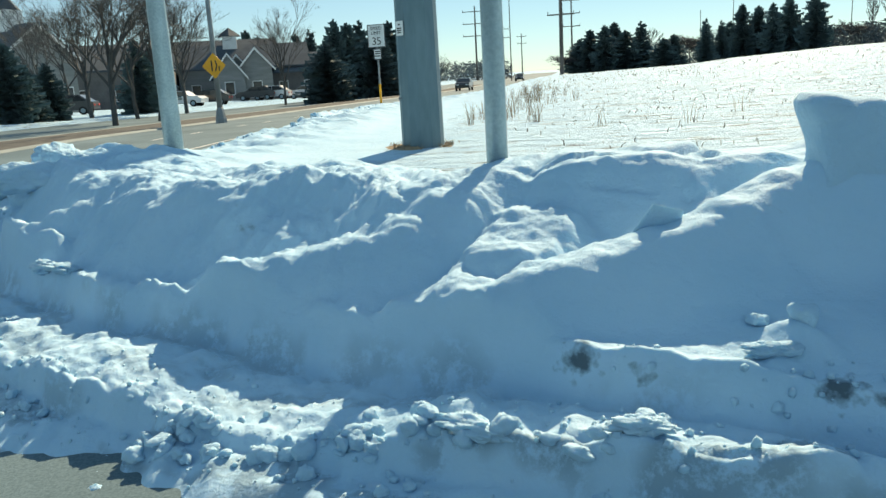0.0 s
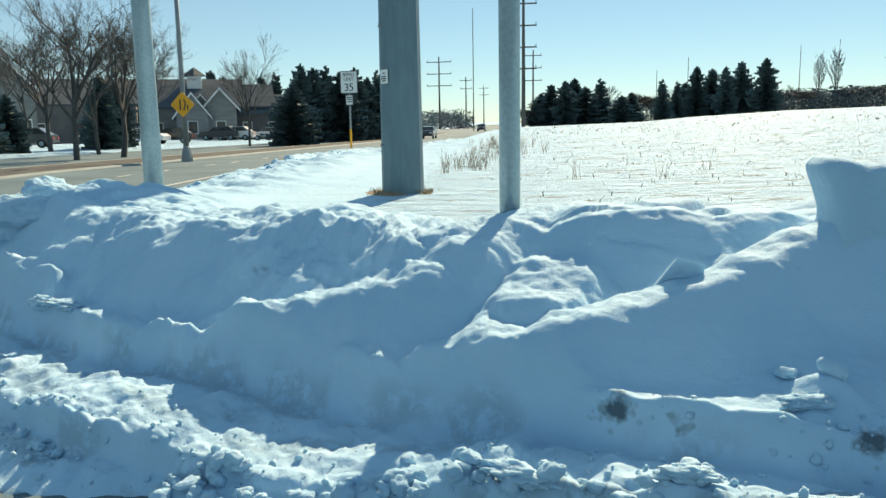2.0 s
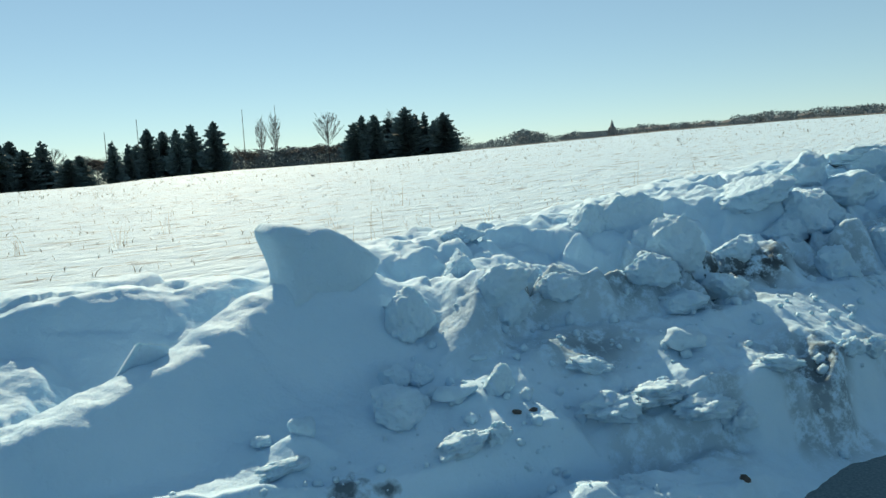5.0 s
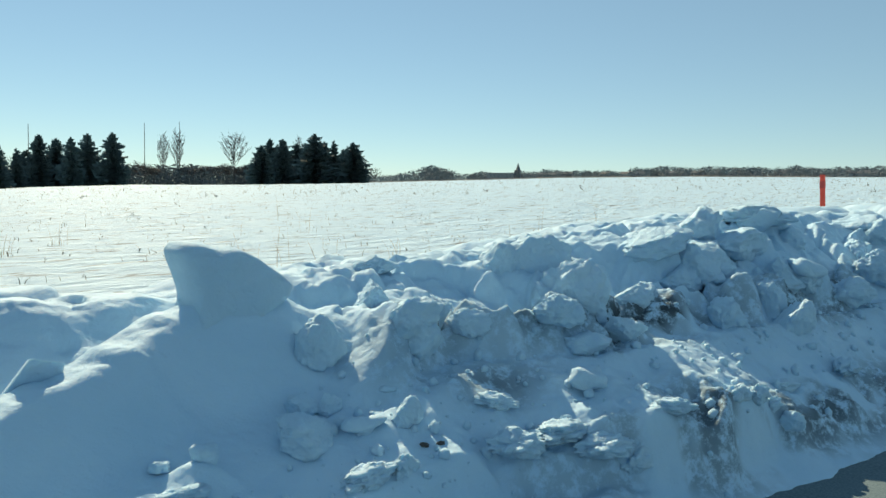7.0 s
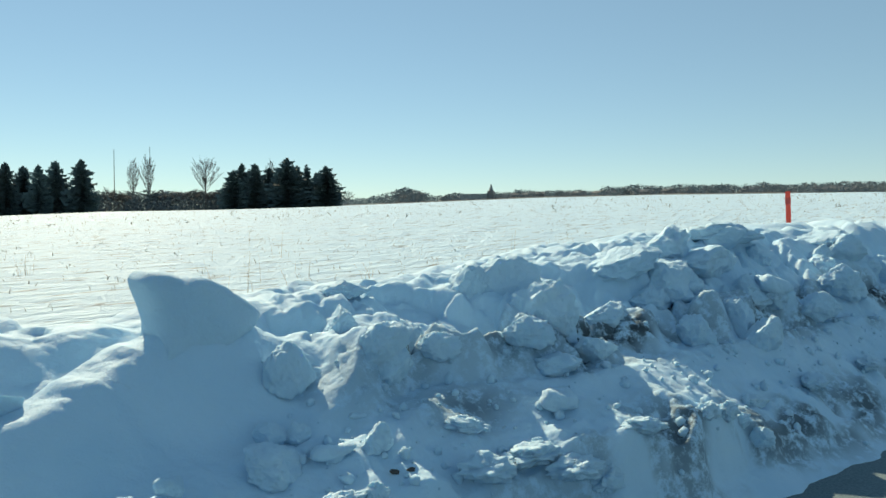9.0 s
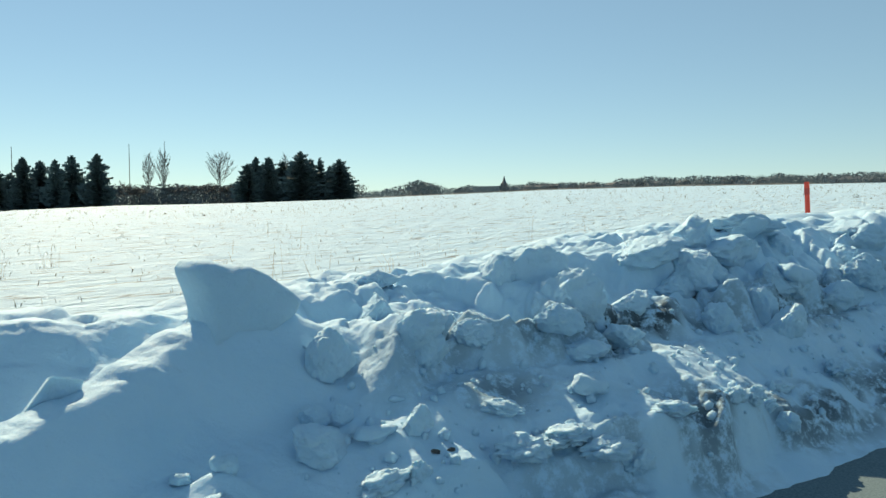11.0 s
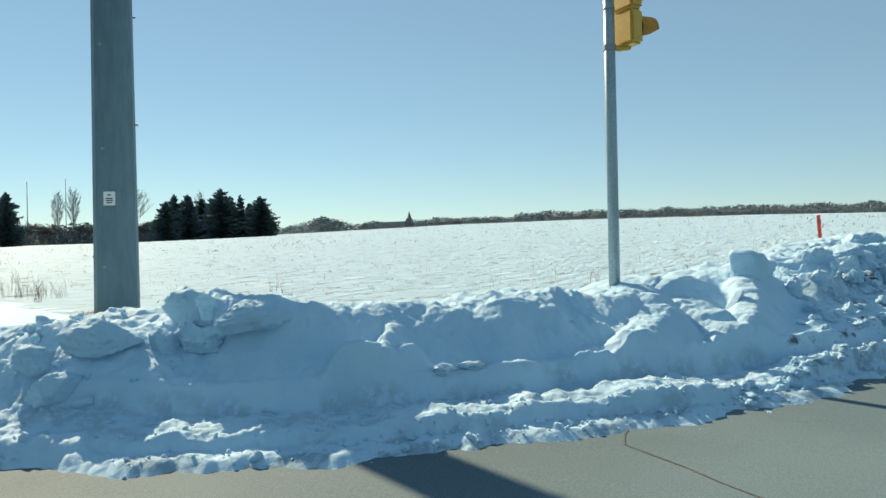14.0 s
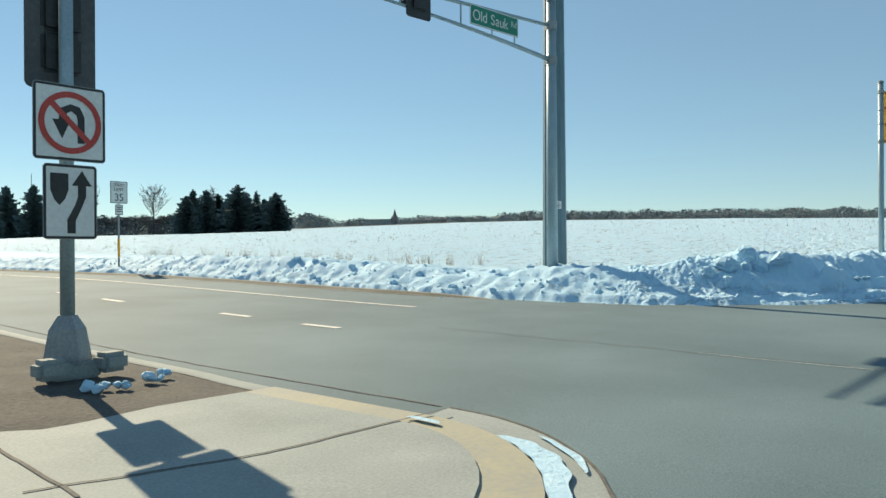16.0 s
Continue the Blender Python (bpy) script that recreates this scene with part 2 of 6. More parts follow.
def part(name, bm, mat, parent, label="", smooth=False):
    ob = new(name, finish(name, bm, mat, smooth))
    ob.parent = parent
    if label:
        tagged(ob, label)
    return ob


def thing(name, m, label, category, group="", kind=""):
    ob = new(name)
    ob.matrix_world = m
    ob.empty_display_size = 0.2
    return tagged(ob, label, category, group, kind)


def from_arrays(name, verts, faces, mat, smooth=False):
    me = bpy.data.meshes.new(name)
    me.from_pydata([tuple(v) for v in verts], [], [tuple(f) for f in faces])
    me.materials.append(mat)
    if smooth:
        me.shade_smooth()
    me.update()
    return me


def grid_mesh(name, X, Y, Z, mat, smooth=True, wrap=False):
    """A sheet from three arrays of the same two-way shape."""
    n, k = X.shape
    idx = np.arange(n * k).reshape(n, k)
    if wrap:
        idx = np.vstack([idx, idx[:1]])
    q = np.stack([idx[:-1, :-1], idx[1:, :-1], idx[1:, 1:], idx[:-1, 1:]], -1).reshape(-1, 4)
    me = bpy.data.meshes.new(name)
    me.vertices.add(n * k)
    me.vertices.foreach_set("co", np.stack([X, Y, Z], -1).reshape(-1).astype(np.float32))
    me.loops.add(q.size)
    me.loops.foreach_set("vertex_index", q.reshape(-1).astype(np.int32))
    me.polygons.add(len(q))
    me.polygons.foreach_set("loop_start", np.arange(0, q.size, 4, dtype=np.int32))
    me.materials.append(mat)
    me.update(calc_edges=True)
    me.validate()
    if smooth:
        me.shade_smooth()
    return me


def box(bm, x0, x1, y0, y1, z0, z1, bevel=0.0, m=None):
    vs = [bm.verts.new((x, y, z)) for x in (x0, x1) for y in (y0, y1) for z in (z0, z1)]
    fs = [bm.faces.new([vs[i] for i in f]) for f in ((0, 1, 3, 2), (4, 6, 7, 5), (0, 4, 5, 1), (2, 3, 7, 6), (0, 2, 6, 4), (1, 5, 7, 3))]
    if bevel:
        es = list({e for f in fs for e in f.edges})
        got = bmesh.ops.bevel(bm, geom=es, offset=bevel, segments=2, affect="EDGES")
        vs = list({v for f in got["faces"] for v in f.verts} | {v for v in vs if v.is_valid})
    if m is not None:
        for v in vs:
            v.co = m @ v.co
    return vs


def tube(bm, rings, sides=12, cap=True):
    """A skin over rings (centre, radius) along a path."""
    made = []
    n = len(rings)
    for i, (c, r) in enumerate(rings):
        c = Vector(c)
        a = Vector(rings[max(i - 1, 0)][0])
        b = Vector(rings[min(i + 1, n - 1)][0])
        way = (b - a).normalized()
        side = way.cross(Vector((0, 0, 1)))
        if side.length < 1e-3:
            side = Vector((1, 0, 0))
        side.normalize()
        up = side.cross(way).normalized()
        made.append([bm.verts.new(c + (side * math.cos(k * math.tau / sides) + up * math.sin(k * math.tau / sides)) * r) for k in range(sides)])
    for p, q in zip(made, made[1:]):
        for k in range(sides):
            bm.faces.new((p[k], p[(k + 1) % sides], q[(k + 1) % sides], q[k]))
    if cap:
        bm.faces.new(made[0])
        bm.faces.new(made[-1])


def plate(bm, w, h, thick, corner=0.03, y=0.0, zc=0.0, steps=5):
    """A rounded plate in the plane of x and z, centred at zc, its front at -y."""
    ring = []
    for cx, cz, a0 in ((w / 2 - corner, h / 2 - corner, 0), (-w / 2 + corner, h / 2 - corner, 90), (-w / 2 + corner, -h / 2 + corner, 180), (w / 2 - corner, -h / 2 + corner, 270)):
        for k in range(steps + 1):
            a = radians(a0 + 90 * k / steps)
            ring.append((cx + corner * math.cos(a), zc + cz + corner * math.sin(a)))
    f = [bm.verts.new((x, y, z)) for x, z in ring]
    b = [bm.verts.new((x, y + thick, z)) for x, z in ring]
    bm.faces.new(f)
    bm.faces.new(list(reversed(b)))
    for k in range(len(ring)):
        j = (k + 1) % len(ring)
        bm.faces.new((f[k], b[k], b[j], f[j]))


def outline(bm, pts, y, thick):
    """A flat figure of the points (x, z), with a thin edge."""
    f = [bm.verts.new((x, y, z)) for x, z in pts]
    b = [bm.verts.new((x, y + thick, z)) for x, z in pts]
    bm.faces.new(f)
    bm.faces.new(list(reversed(b)))
    for k in range(len(pts)):
        j = (k + 1) % len(pts)
        bm.faces.new((f[k], b[k], b[j], f[j]))


def letters(name, text, size, mat, parent, x, y, z, wide=1.0):
    """Raised writing in the plane of x and z, centred at x, its base line at z, facing -y; one mesh a letter."""
    adv = []
    for ch in text:
        cu = bpy.data.curves.new(name, "FONT")
        cu.body, cu.size, cu.extrude = ch, size, 0.0015
        tmp = new(name, cu)
        dg = bpy.context.evaluated_depsgraph_get()
        me = bpy.data.meshes.new_from_object(tmp.evaluated_get(dg))
        bpy.data.objects.remove(tmp)
        co = [v.co.x for v in me.vertices]
        adv.append((me, (min(co), max(co)) if co else (0.0, 0.25 * size)))
    total = sum(b - a for _, (a, b) in adv) + 0.09 * size * (len(adv) - 1)
    at = -total / 2
    for me, (a, b) in adv:
        if len(me.vertices):
            me.transform(Matrix.Translation((x, y, z)) @ Matrix.Rotation(radians(90), 4, "X") @ Matrix.Diagonal((wide, 1, 1, 1)) @ Matrix.Translation((at - a, 0, 0)))
            me.materials.clear()
            me.materials.append(mat)
            ob = new("letter", me)
            ob.parent = parent
        at += b - a + 0.09 * size


# ---------------------------------------------------------------- noise, kerb line and heights
_rs = np.random.RandomState(7)
_perm = np.tile(_rs.permutation(256), 3)
_grad = _rs.uniform(0, math.tau, 256)


def perlin(x, y, seed=0):
    x, y = np.asarray(x, float) + seed * 17.31, np.asarray(y, float) + seed * 9.77
    xi, yi = np.floor(x).astype(int), np.floor(y).astype(int)
    fx, fy = x - xi, y - yi
    u, v = fx ** 3 * (fx * (fx * 6 - 15) + 10), fy ** 3 * (fy * (fy * 6 - 15) + 10)

    def corner(ix, iy):
        a = _grad[_perm[(_perm[(xi + ix) % 256] + yi + iy) % 256]]
        return np.cos(a) * (fx - ix) + np.sin(a) * (fy - iy)
    lo = corner(0, 0) * (1 - u) + corner(1, 0) * u
    hi = corner(0, 1) * (1 - u) + corner(1, 1) * u
    return (lo * (1 - v) + hi * v) * 1.5


def fbm(x, y, octaves=4, seed=0, gain=0.5):
    out, amp, f = 0, 1.0, 1.0
    for o in range(octaves):
        out = out + amp * perlin(x * f, y * f, seed + o)
        amp, f = amp * gain, f * 2.03
    return out


def smooth(a, b, x):
    t = np.clip((x - a) / (b - a), 0, 1)
    return t * t * (3 - 2 * t)


# the kerb: along the near road, round the corner, up the crossing road
KERB = np.array([(60, -10.0), (20, -1.8), (10, 0.26), (4.46, 1.40), (2.9, 1.73), (1.8, 1.92), (0.5, 2.20), (-0.5, 2.42), (-1.25, 2.60), (-2.0, 2.97), (-3.0, 3.72),
                 (-3.9, 4.50), (-4.65, 5.35), (-5.4, 6.60), (-5.85, 8.0), (-6.0, 9.8), (-5.75, 12.2), (-4.83, 20.0), (-3.07, 35.0), (4.0, 95.4), (27.4, 295.0), (62.5, 595.0)])
_len = np.r_[0, np.cumsum(np.hypot(*np.diff(KERB, axis=0).T))]
KS = np.arange(0, _len[-1], 0.1)
KP = np.c_[np.interp(KS, _len, KERB[:, 0]), np.interp(KS, _len, KERB[:, 1])]
for _ in range(16):
    KP[1:-1] = (KP[:-2] + 2 * KP[1:-1] + KP[2:]) / 4
KT = np.gradient(KP, axis=0)
KT /= np.linalg.norm(KT, axis=1)[:, None]
KN = np.c_[KT[:, 1], -KT[:, 0]]
KS = KS - KS[np.argmin(np.abs(KP[:, 0]) + np.abs(KP[:, 1] - 2.3))]


def kerb_at(s, d):
    """The place s metres along the kerb and d metres behind it."""
    s = np.asarray(s, float)
    p = np.stack([np.interp(s, KS, KP[:, 0]), np.interp(s, KS, KP[:, 1])], -1)
    n = np.stack([np.interp(s, KS, KN[:, 0]), np.interp(s, KS, KN[:, 1])], -1)
    q = p + n * np.asarray(d, float)[..., None]
    return q[..., 0], q[..., 1]


def kerb_distance(x, y):
    """Metres behind the kerb; less than nothing on the road."""
    step = KP[::10]
    out = np.empty(x.size)
    xf, yf = x.ravel(), y.ravel()
    for i in range(0, x.size, 4000):
        dx, dy = xf[i:i + 4000, None] - step[None, :, 0], yf[i:i + 4000, None] - step[None, :, 1]
        j = np.argmin(dx * dx + dy * dy, axis=1)
        r = np.arange(len(j))
        out[i:i + 4000] = dx[r, j] * KN[::10][j, 0] + dy[r, j] * KN[::10][j, 1]
    return out.reshape(x.shape)


def road_z(x, y):
    return 0.0165 * (np.clip(x, -22, 9) + 8) * (1 - smooth(8, 25, y)) + 0.24 * smooth(9, 26, y) + np.maximum(0, y - 110) * 0.0085


EYE = (-0.37, 0.2)
RISE_AZ = np.array([-180, -40, -12, 4, 13, 26, 35, 44, 50, 59, 66, 72, 75, 82.6, 95, 120, 180.0])
RISE_EL = np.array([0.0, 0.6, 1.6, 1.85, 2.02, 2.05, 1.9, 1.55, 1.3, 1.0, 0.85, 0.55, 0.3, 0.1, 0.0, 0.0, 0.0])


def field_z(x, y):
    r, az = np.hypot(x - EYE[0], y - EYE[1]), np.degrees(np.arctan2(y - EYE[1], x - EYE[0]))
    k = np.tan(np.radians(np.interp(az, RISE_AZ, RISE_EL)))
    z = 1.41 + k * np.minimum(r, 900) - (0.96 + 10 * k) * np.exp(-np.maximum(r - 10, -6) / 50)
    rough = smooth(12, 30, r) * (1 - smooth(250, 500, r))
    return z + 0.035 * fbm(x * 0.45, y * 1.1, 3, 11) * (0.35 + rough)


def lawn_z(x, y):
    return road_z(x, y) + 0.28 + 0.2 * fbm(x * 0.05, y * 0.05, 2, 5)


def cross(x, y):
    """Metres across the crossing road, from its axis line through y = 10."""
    return x - 0.117 * (y - 10)


CREST_S = np.array([-40, -12, -7.5, -6, -5, -4, -3.5, -2.9, -2.2, -1.4, -1.0, -0.5, 0, 0.5, 0.9, 1.7, 2.6, 3.4, 4.4, 5, 6, 6.5, 7.4, 8.2, 9.5, 11, 12.4, 16, 20, 25, 30, 60])
CREST_Z = np.array([1.5, 1.55, 1.47, 1.43, 1.38, 1.29, 1.2, 1.12, 1.14, 1.02, 0.93, 0.98, 0.96, 0.90, 0.88, 0.92, 0.96, 0.86, 0.88, 0.93, 1.0, 0.82, 0.76, 0.62, 0.63, 0.62, 0.50, 0.62, 0.78, 0.78, 0.7, 0.6])


def ridge(x, y, pts, slope, cap=0.05, flat=0.0):
    """The height of a ridge over the points (x, y, z), whose sides fall at the slope."""
    best = np.full(x.shape, -9.0)
    for (x0, y0, z0), (x1, y1, z1) in zip(pts, pts[1:]):
        dx, dy = x1 - x0, y1 - y0
        t = np.clip(((x - x0) * dx + (y - y0) * dy) / (dx * dx + dy * dy), 0, 1)
        d = np.maximum(np.hypot(x - x0 - t * dx, y - y0 - t * dy) - flat, 0)
        best = np.maximum(best, z0 + t * (z1 - z0) - slope * (np.sqrt(d * d + cap * cap) - cap))
    return best


def smax(a, b, k=0.05):
    h = np.clip(0.5 + 0.5 * (a - b) / k, 0, 1)
    return b * (1 - h) + a * h + k * h * (1 - h)


def clods(x, y, size, seed):
    """Rounded clods packed side by side: 1 on top of a clod, 0 in the gaps."""
    u, v = np.asarray(x) / size + seed * 3.7, np.asarray(y) / size + seed * 1.9
    iu, iv = np.floor(u).astype(int), np.floor(v).astype(int)
    best = np.full(u.shape, 9.0)
    tall = np.zeros(u.shape)
    for du in (-1, 0, 1):
        for dv in (-1, 0, 1):
            h = _perm[(_perm[(iu + du) % 256] + iv + dv) % 256]
            px, py = iu + du + _grad[h] / math.tau, iv + dv + _grad[(h + 91) % 256] / math.tau
            r = 0.55 + 0.5 * _grad[(h + 37) % 256] / math.tau
            dist = np.hypot(u - px, v - py) / r
            tall = np.where(dist < best, 0.35 + 0.65 * _grad[(h + 13) % 256] / math.tau, tall)
            best = np.minimum(best, dist)
    return np.sqrt(np.clip(1 - (best / 1.05) ** 2, 0, 1)) * tall


def shards(x, y, size, seed, sharp=2.2):
    """Broken slabs that lie tilted over one another: the height of the uppermost, in slab sizes."""
    u, v = np.asarray(x) / size + seed * 5.3, np.asarray(y) / size + seed * 2.7
    iu, iv = np.floor(u).astype(int), np.floor(v).astype(int)
    best = np.full(u.shape, -9.0)
    for du in (-1, 0, 1):
        for dv in (-1, 0, 1):
            h = _perm[(_perm[(iu + du) % 256] + iv + dv) % 256]
            f = [_grad[(h + k) % 256] / math.tau for k in (0, 91, 37, 13, 57, 139, 171)]
            px, py = u - (iu + du + f[0]), v - (iv + dv + f[1])
            a = f[2] * math.pi
            p, q = px * np.cos(a) + py * np.sin(a), py * np.cos(a) - px * np.sin(a)
            long, wide = 0.55 + 0.35 * f[3], 0.38 + 0.25 * f[4]
            rim = (np.abs(p / long) ** 3 + np.abs(q / wide) ** 3) ** (1 / 3)
            top = 0.55 * f[5] + 0.9 * (f[6] - 0.5) * p + 0.8 * (f[3] - 0.45) * q
            best = np.maximum(best, top - sharp * np.maximum(rim - 0.82, 0) ** 1.35)
    return np.maximum(best, -0.35)


CUT_S = np.array([-1.2, -0.8, -0.5, -0.2, 0.37, 1.0, 1.6, 3.0, 5.0, 7.0])
CUT_D = np.array([0.20, 0.24, 0.28, 0.34, 0.60, 0.72, 0.80, 0.78, 0.78, 0.70])
LIP_S = np.array([-34, -6.0, -4.6, -3.7, -3.1, -2.6, -1.4, 0])
LIP_H = np.array([0.10, 0.11, 0.13, 0.22, 0.37, 0.33, 0.28, 0.28])


def bank_z(s, d, x, y):
    """The ploughed bank: windrow, gully, cut face, wall, crest and back."""
    road, fld = road_z(x, y), field_z(x, y)
    crest = np.interp(s, CREST_S, CREST_Z)
    corner = smooth(5.6, 7.2, s)          # low scattered bank along the crossing road
    right = smooth(-1.2, -2.0, s)        # tall lumpy bank along the near road
    cut = np.interp(s, CUT_S, CUT_D) + 0.05 * fbm(s * 1.4, d * 0 + 3, 3, 21)
    dd = d + 0.10 * fbm(s * 0.9, d * 0.8 + 3, 3, 22) * smooth(0.7, 1.1, d)
    # open middle: gully floor, cut face, hollow wall
    bowl = smooth(1.0, 0.5, s)
    floor = road + 0.055 + 0.045 * smooth(0.1, 0.5, d)
    ledge = floor + 0.24 * smooth(cut - 0.06, cut + 0.05, d) + 0.05 * smooth(cut, cut + 0.6, d)
    w0 = cut + 0.06 + 0.42 * bowl * (1 - 0.65 * smooth(0.15, -0.35, s)) + 0.10 * smooth(0.8, 1.4, s) * (1 - smooth(2.8, 3.8, s))
    w1 = 1.52 + 0.12 * bowl + 0.20 * smooth(0.9, 1.5, s) + 0.10 * fbm(s * 1.1, d * 0, 2, 23)
    wall = np.clip((dd - w0) / (w1 - w0), 0, 1)
    rise = 0.35 * wall + 0.65 * wall ** 2.6
    steep = smooth(1.6, 3.6, s) * (1 - smooth(5.2, 5.9, s))
    rise = rise * (1 - steep) + smooth(0.0, 0.72, wall) * steep
    rise = rise - 0.05 * smooth(0.93, 1.0, wall)
    mid = ledge + (crest + 0.02 - ledge) * rise
    # right: steep ragged lip at the road, smooth apron, dirty wall of slabs, slope to the crest
    set_back = 0.10 * smooth(-3.0, -3.8, s) + 0.22 * np.exp(-((s + 2.2) / 0.36) ** 2)
    lap = d + 0.09 * fbm(s * 1.9, d * 0 + 5, 3, 26) - 0.11 * smooth(-2.7, -2.3, s)
    lip = np.interp(s, LIP_S, LIP_H) * np.clip(0.86 + 0.75 * fbm(s * 1.3, d * 0, 3, 25), 0.35, 1.08)
    heap = road + 0.03 + 0.05 * smooth(-0.12, 0.04, d) + (lip - 0.08) * smooth(-0.03, 0.09, lap)
    apron = np.clip((d - 0.10) / (0.44 + set_back - 0.04 * smooth(-2.5, -2.0, s)), 0, 1)
    heap = heap * (1 - apron) + (road + 0.53) * apron
    dw = dd + 0.12 * fbm(s * 2.1, d * 0.6 + 8, 3, 28)
    heap = heap + 0.21 * smooth(0.62 + set_back, 0.80 + set_back, dw)
    heap = heap + (crest - 0.03 - road - 0.74) * smooth(0.74 + set_back, 1.72 + 0.5 * set_back, dd)
    # corner: low mound
    mound = road + 0.05 + 0.08 * smooth(0.0, 0.3, d) + (crest - road - 0.12) * smooth(0.35, 1.35, dd)
    z = mid * (1 - right) * (1 - corner) + heap * right + mound * corner
    amp = smooth(-0.15, 0.05, d) * (1 - 0.9 * smooth(1.9, 3.2, d))
    face = smooth(cut, cut + 0.1, d) * (1 - right) * (1 - corner)
    z = z + amp * face * 0.06 * (1 - 0.8 * smooth(0.6, 0.95, wall)) * np.clip(fbm(s * 1.5 + d * 1.2, d * 2.2 - s * 0.9, 3, 52) - 0.1, -0.35, 1) * (1 - 0.7 * smooth(0.5, -0.2, s)) * (1 - 0.75 * steep)
    z = z + amp * face * (0.03 * fbm(s * 3.1 + d, d * 3.3, 4, 55) + 0.012 * clods(s + 0.3 * d, d, 0.24, 10) - 0.005) * smooth(0.4, 1.2, s) * smooth(w0 - 0.05, w0 + 0.15, d)
    knobs = smooth(0.9, 1.4, s) * (1 - smooth(3.4, 4.0, s)) * smooth(0.05, 0.3, wall) * (1 - smooth(0.8, 1.0, wall))
    z = z + face * knobs * (0.05 * shards(s + 0.5 * d, d * 0.8, 0.62, 12, 1.2) + 0.018 * shards(s, d, 0.22, 13) - 0.01)
    top = smooth(0.55, 1.0, wall) * (1 - right) * (1 - corner)
    z = z + amp * top * ((0.10 - 0.06 * smooth(0.3, 1.2, s)) * clods(s * 0.8, d, 0.36, 8) - 0.03 + 0.03 * fbm(s * 2.2, d * 2.2, 3, 51))
    # long ridges that run down from the crest to the cut face
    rag = 0.03 * fbm(x * 4, y * 4, 3, 24)
    r1 = ridge(x, y, [(1.85, 3.20, 0.95), (1.62, 3.30, 1.02), (1.42, 3.37, 1.05), (1.19, 3.38, 0.97), (0.93, 3.26, 0.88), (0.64, 3.19, 0.79), (0.39, 3.15, 0.73), (0.12, 3.10, 0.68)], 1.05, 0.06, 0.065)
    r2 = ridge(x, y, [(0.05, 4.15, 0.97), (-0.23, 3.88, 0.89), (-0.40, 3.74, 0.79), (-0.62, 3.70, 0.72), (-0.95, 3.68, 0.66), (-1.22, 3.68, 0.63)], 1.05, 0.07, 0.08)
    r3 = ridge(x, y, [(-1.12, 3.32, 0.53), (-1.24, 3.36, 0.58), (-1.32, 3.45, 0.53), (-1.45, 3.58, 0.50), (-1.95, 3.93, 0.46), (-2.6, 4.38, 0.42)], 1.1, 0.05, 0.03)
    r4 = ridge(x, y, [(0.16, 3.62, 0.81), (0.07, 3.40, 0.715), (-0.10, 3.20, 0.625), (-0.34, 3.09, 0.55)], 1.1, 0.05, 0.135 + 0.04 * fbm(x * 5, y * 5, 3, 29))
    r5 = ridge(x, y, [(0.82, 2.54, 0.50), (0.90, 2.61, 0.575)], 1.2, 0.05, 0.03)
    r6 = ridge(x, y, [(-0.45, 3.10, 0.44), (-0.80, 3.22, 0.42), (-1.12, 3.32, 0.47)], 1.0, 0.10)
    # outcrops on the wall towards the corner
    wall_a = ridge(x, y, [(-2.62, 5.10, 0.80), (-2.94, 4.93, 0.67), (-3.10, 4.76, 0.55)], 1.2, 0.04)
    wall_b = ridge(x, y, [(-3.22, 5.02, 0.68), (-2.94, 4.93, 0.66), (-2.72, 4.78, 0.60)], 1.3, 0.03)
    r4 = np.maximum.reduce([r4, r5, r6, wall_a, wall_b])
    long = np.maximum(np.maximum(r1, r2), np.maximum(r3, r4)) + rag * (0.2 + smooth(1.0, 1.8, s))
    gate = smooth(cut - 0.08, cut + 0.08, d)
    long = (road - 0.3) * (1 - gate) + long * gate
    z = smax(long, z, 0.05)
    # windrow at the edge of the road, steep towards the road
    wc = np.interp(s, [-2.4, -1.6, -0.6, 0.0, 0.6, 1.6, 3.0, 5.0], [-0.12, -0.09, -0.03, 0.07, 0.10, 0.24, 0.25, 0.24]) + 0.05 * fbm(s * 1.3, d * 0, 2, 31)
    off = d - wc + 0.035 * fbm(s * 4.5, d * 1.5, 3, 35)
    wide = np.where(off < 0, 0.06, 0.34 + 0.22 * smooth(1.0, 1.6, s) - 0.14 * smooth(-0.5, -1.0, s))
    full = np.interp(s, [-2.2, -1.6, -1.1, -0.75, -0.6, -0.3, 0.35, 0.6, 0.95, 1.25, 1.5, 3.4, 4.2, 6.0], [1.0, 1.3, 1.5, 1.5, 1.3, 1.6, 1.65, 1.1, 0.5, 0.6, 1.15, 1.0, 0.8, 0.6])
    wr = np.exp(-(np.abs(off) / wide) ** 4.0) * full * np.clip(0.92 + 0.4 * fbm(s * 1.7, d * 0 + 1, 3, 33), 0.4, 1.2)
    near = (1 - smooth(-2.2, -2.7, s)) * (1 - 0.8 * corner)
    z = z + wr * near * (1 - 0.15 * right) * (0.105 + 0.012 * fbm(s * 3, d * 4, 3, 34) + np.where(off < 0.04, 0.035 * shards(s, d * 1.3, 0.16, 3) + 0.012 * shards(s, d, 0.07, 4), 0))
    # back of the bank
    back = smooth(2.2, 3.7, d)
    lumps = 0.25 * clods(s + 0.1 * fbm(s * 3, d * 3, 2, 42), d, 0.50, 1) + 0.08 * clods(s, d + 0.05 * fbm(s * 5, d * 5, 2, 43), 0.20, 2)
    upper = smooth(0.60 + set_back, 0.80 + set_back, dw)
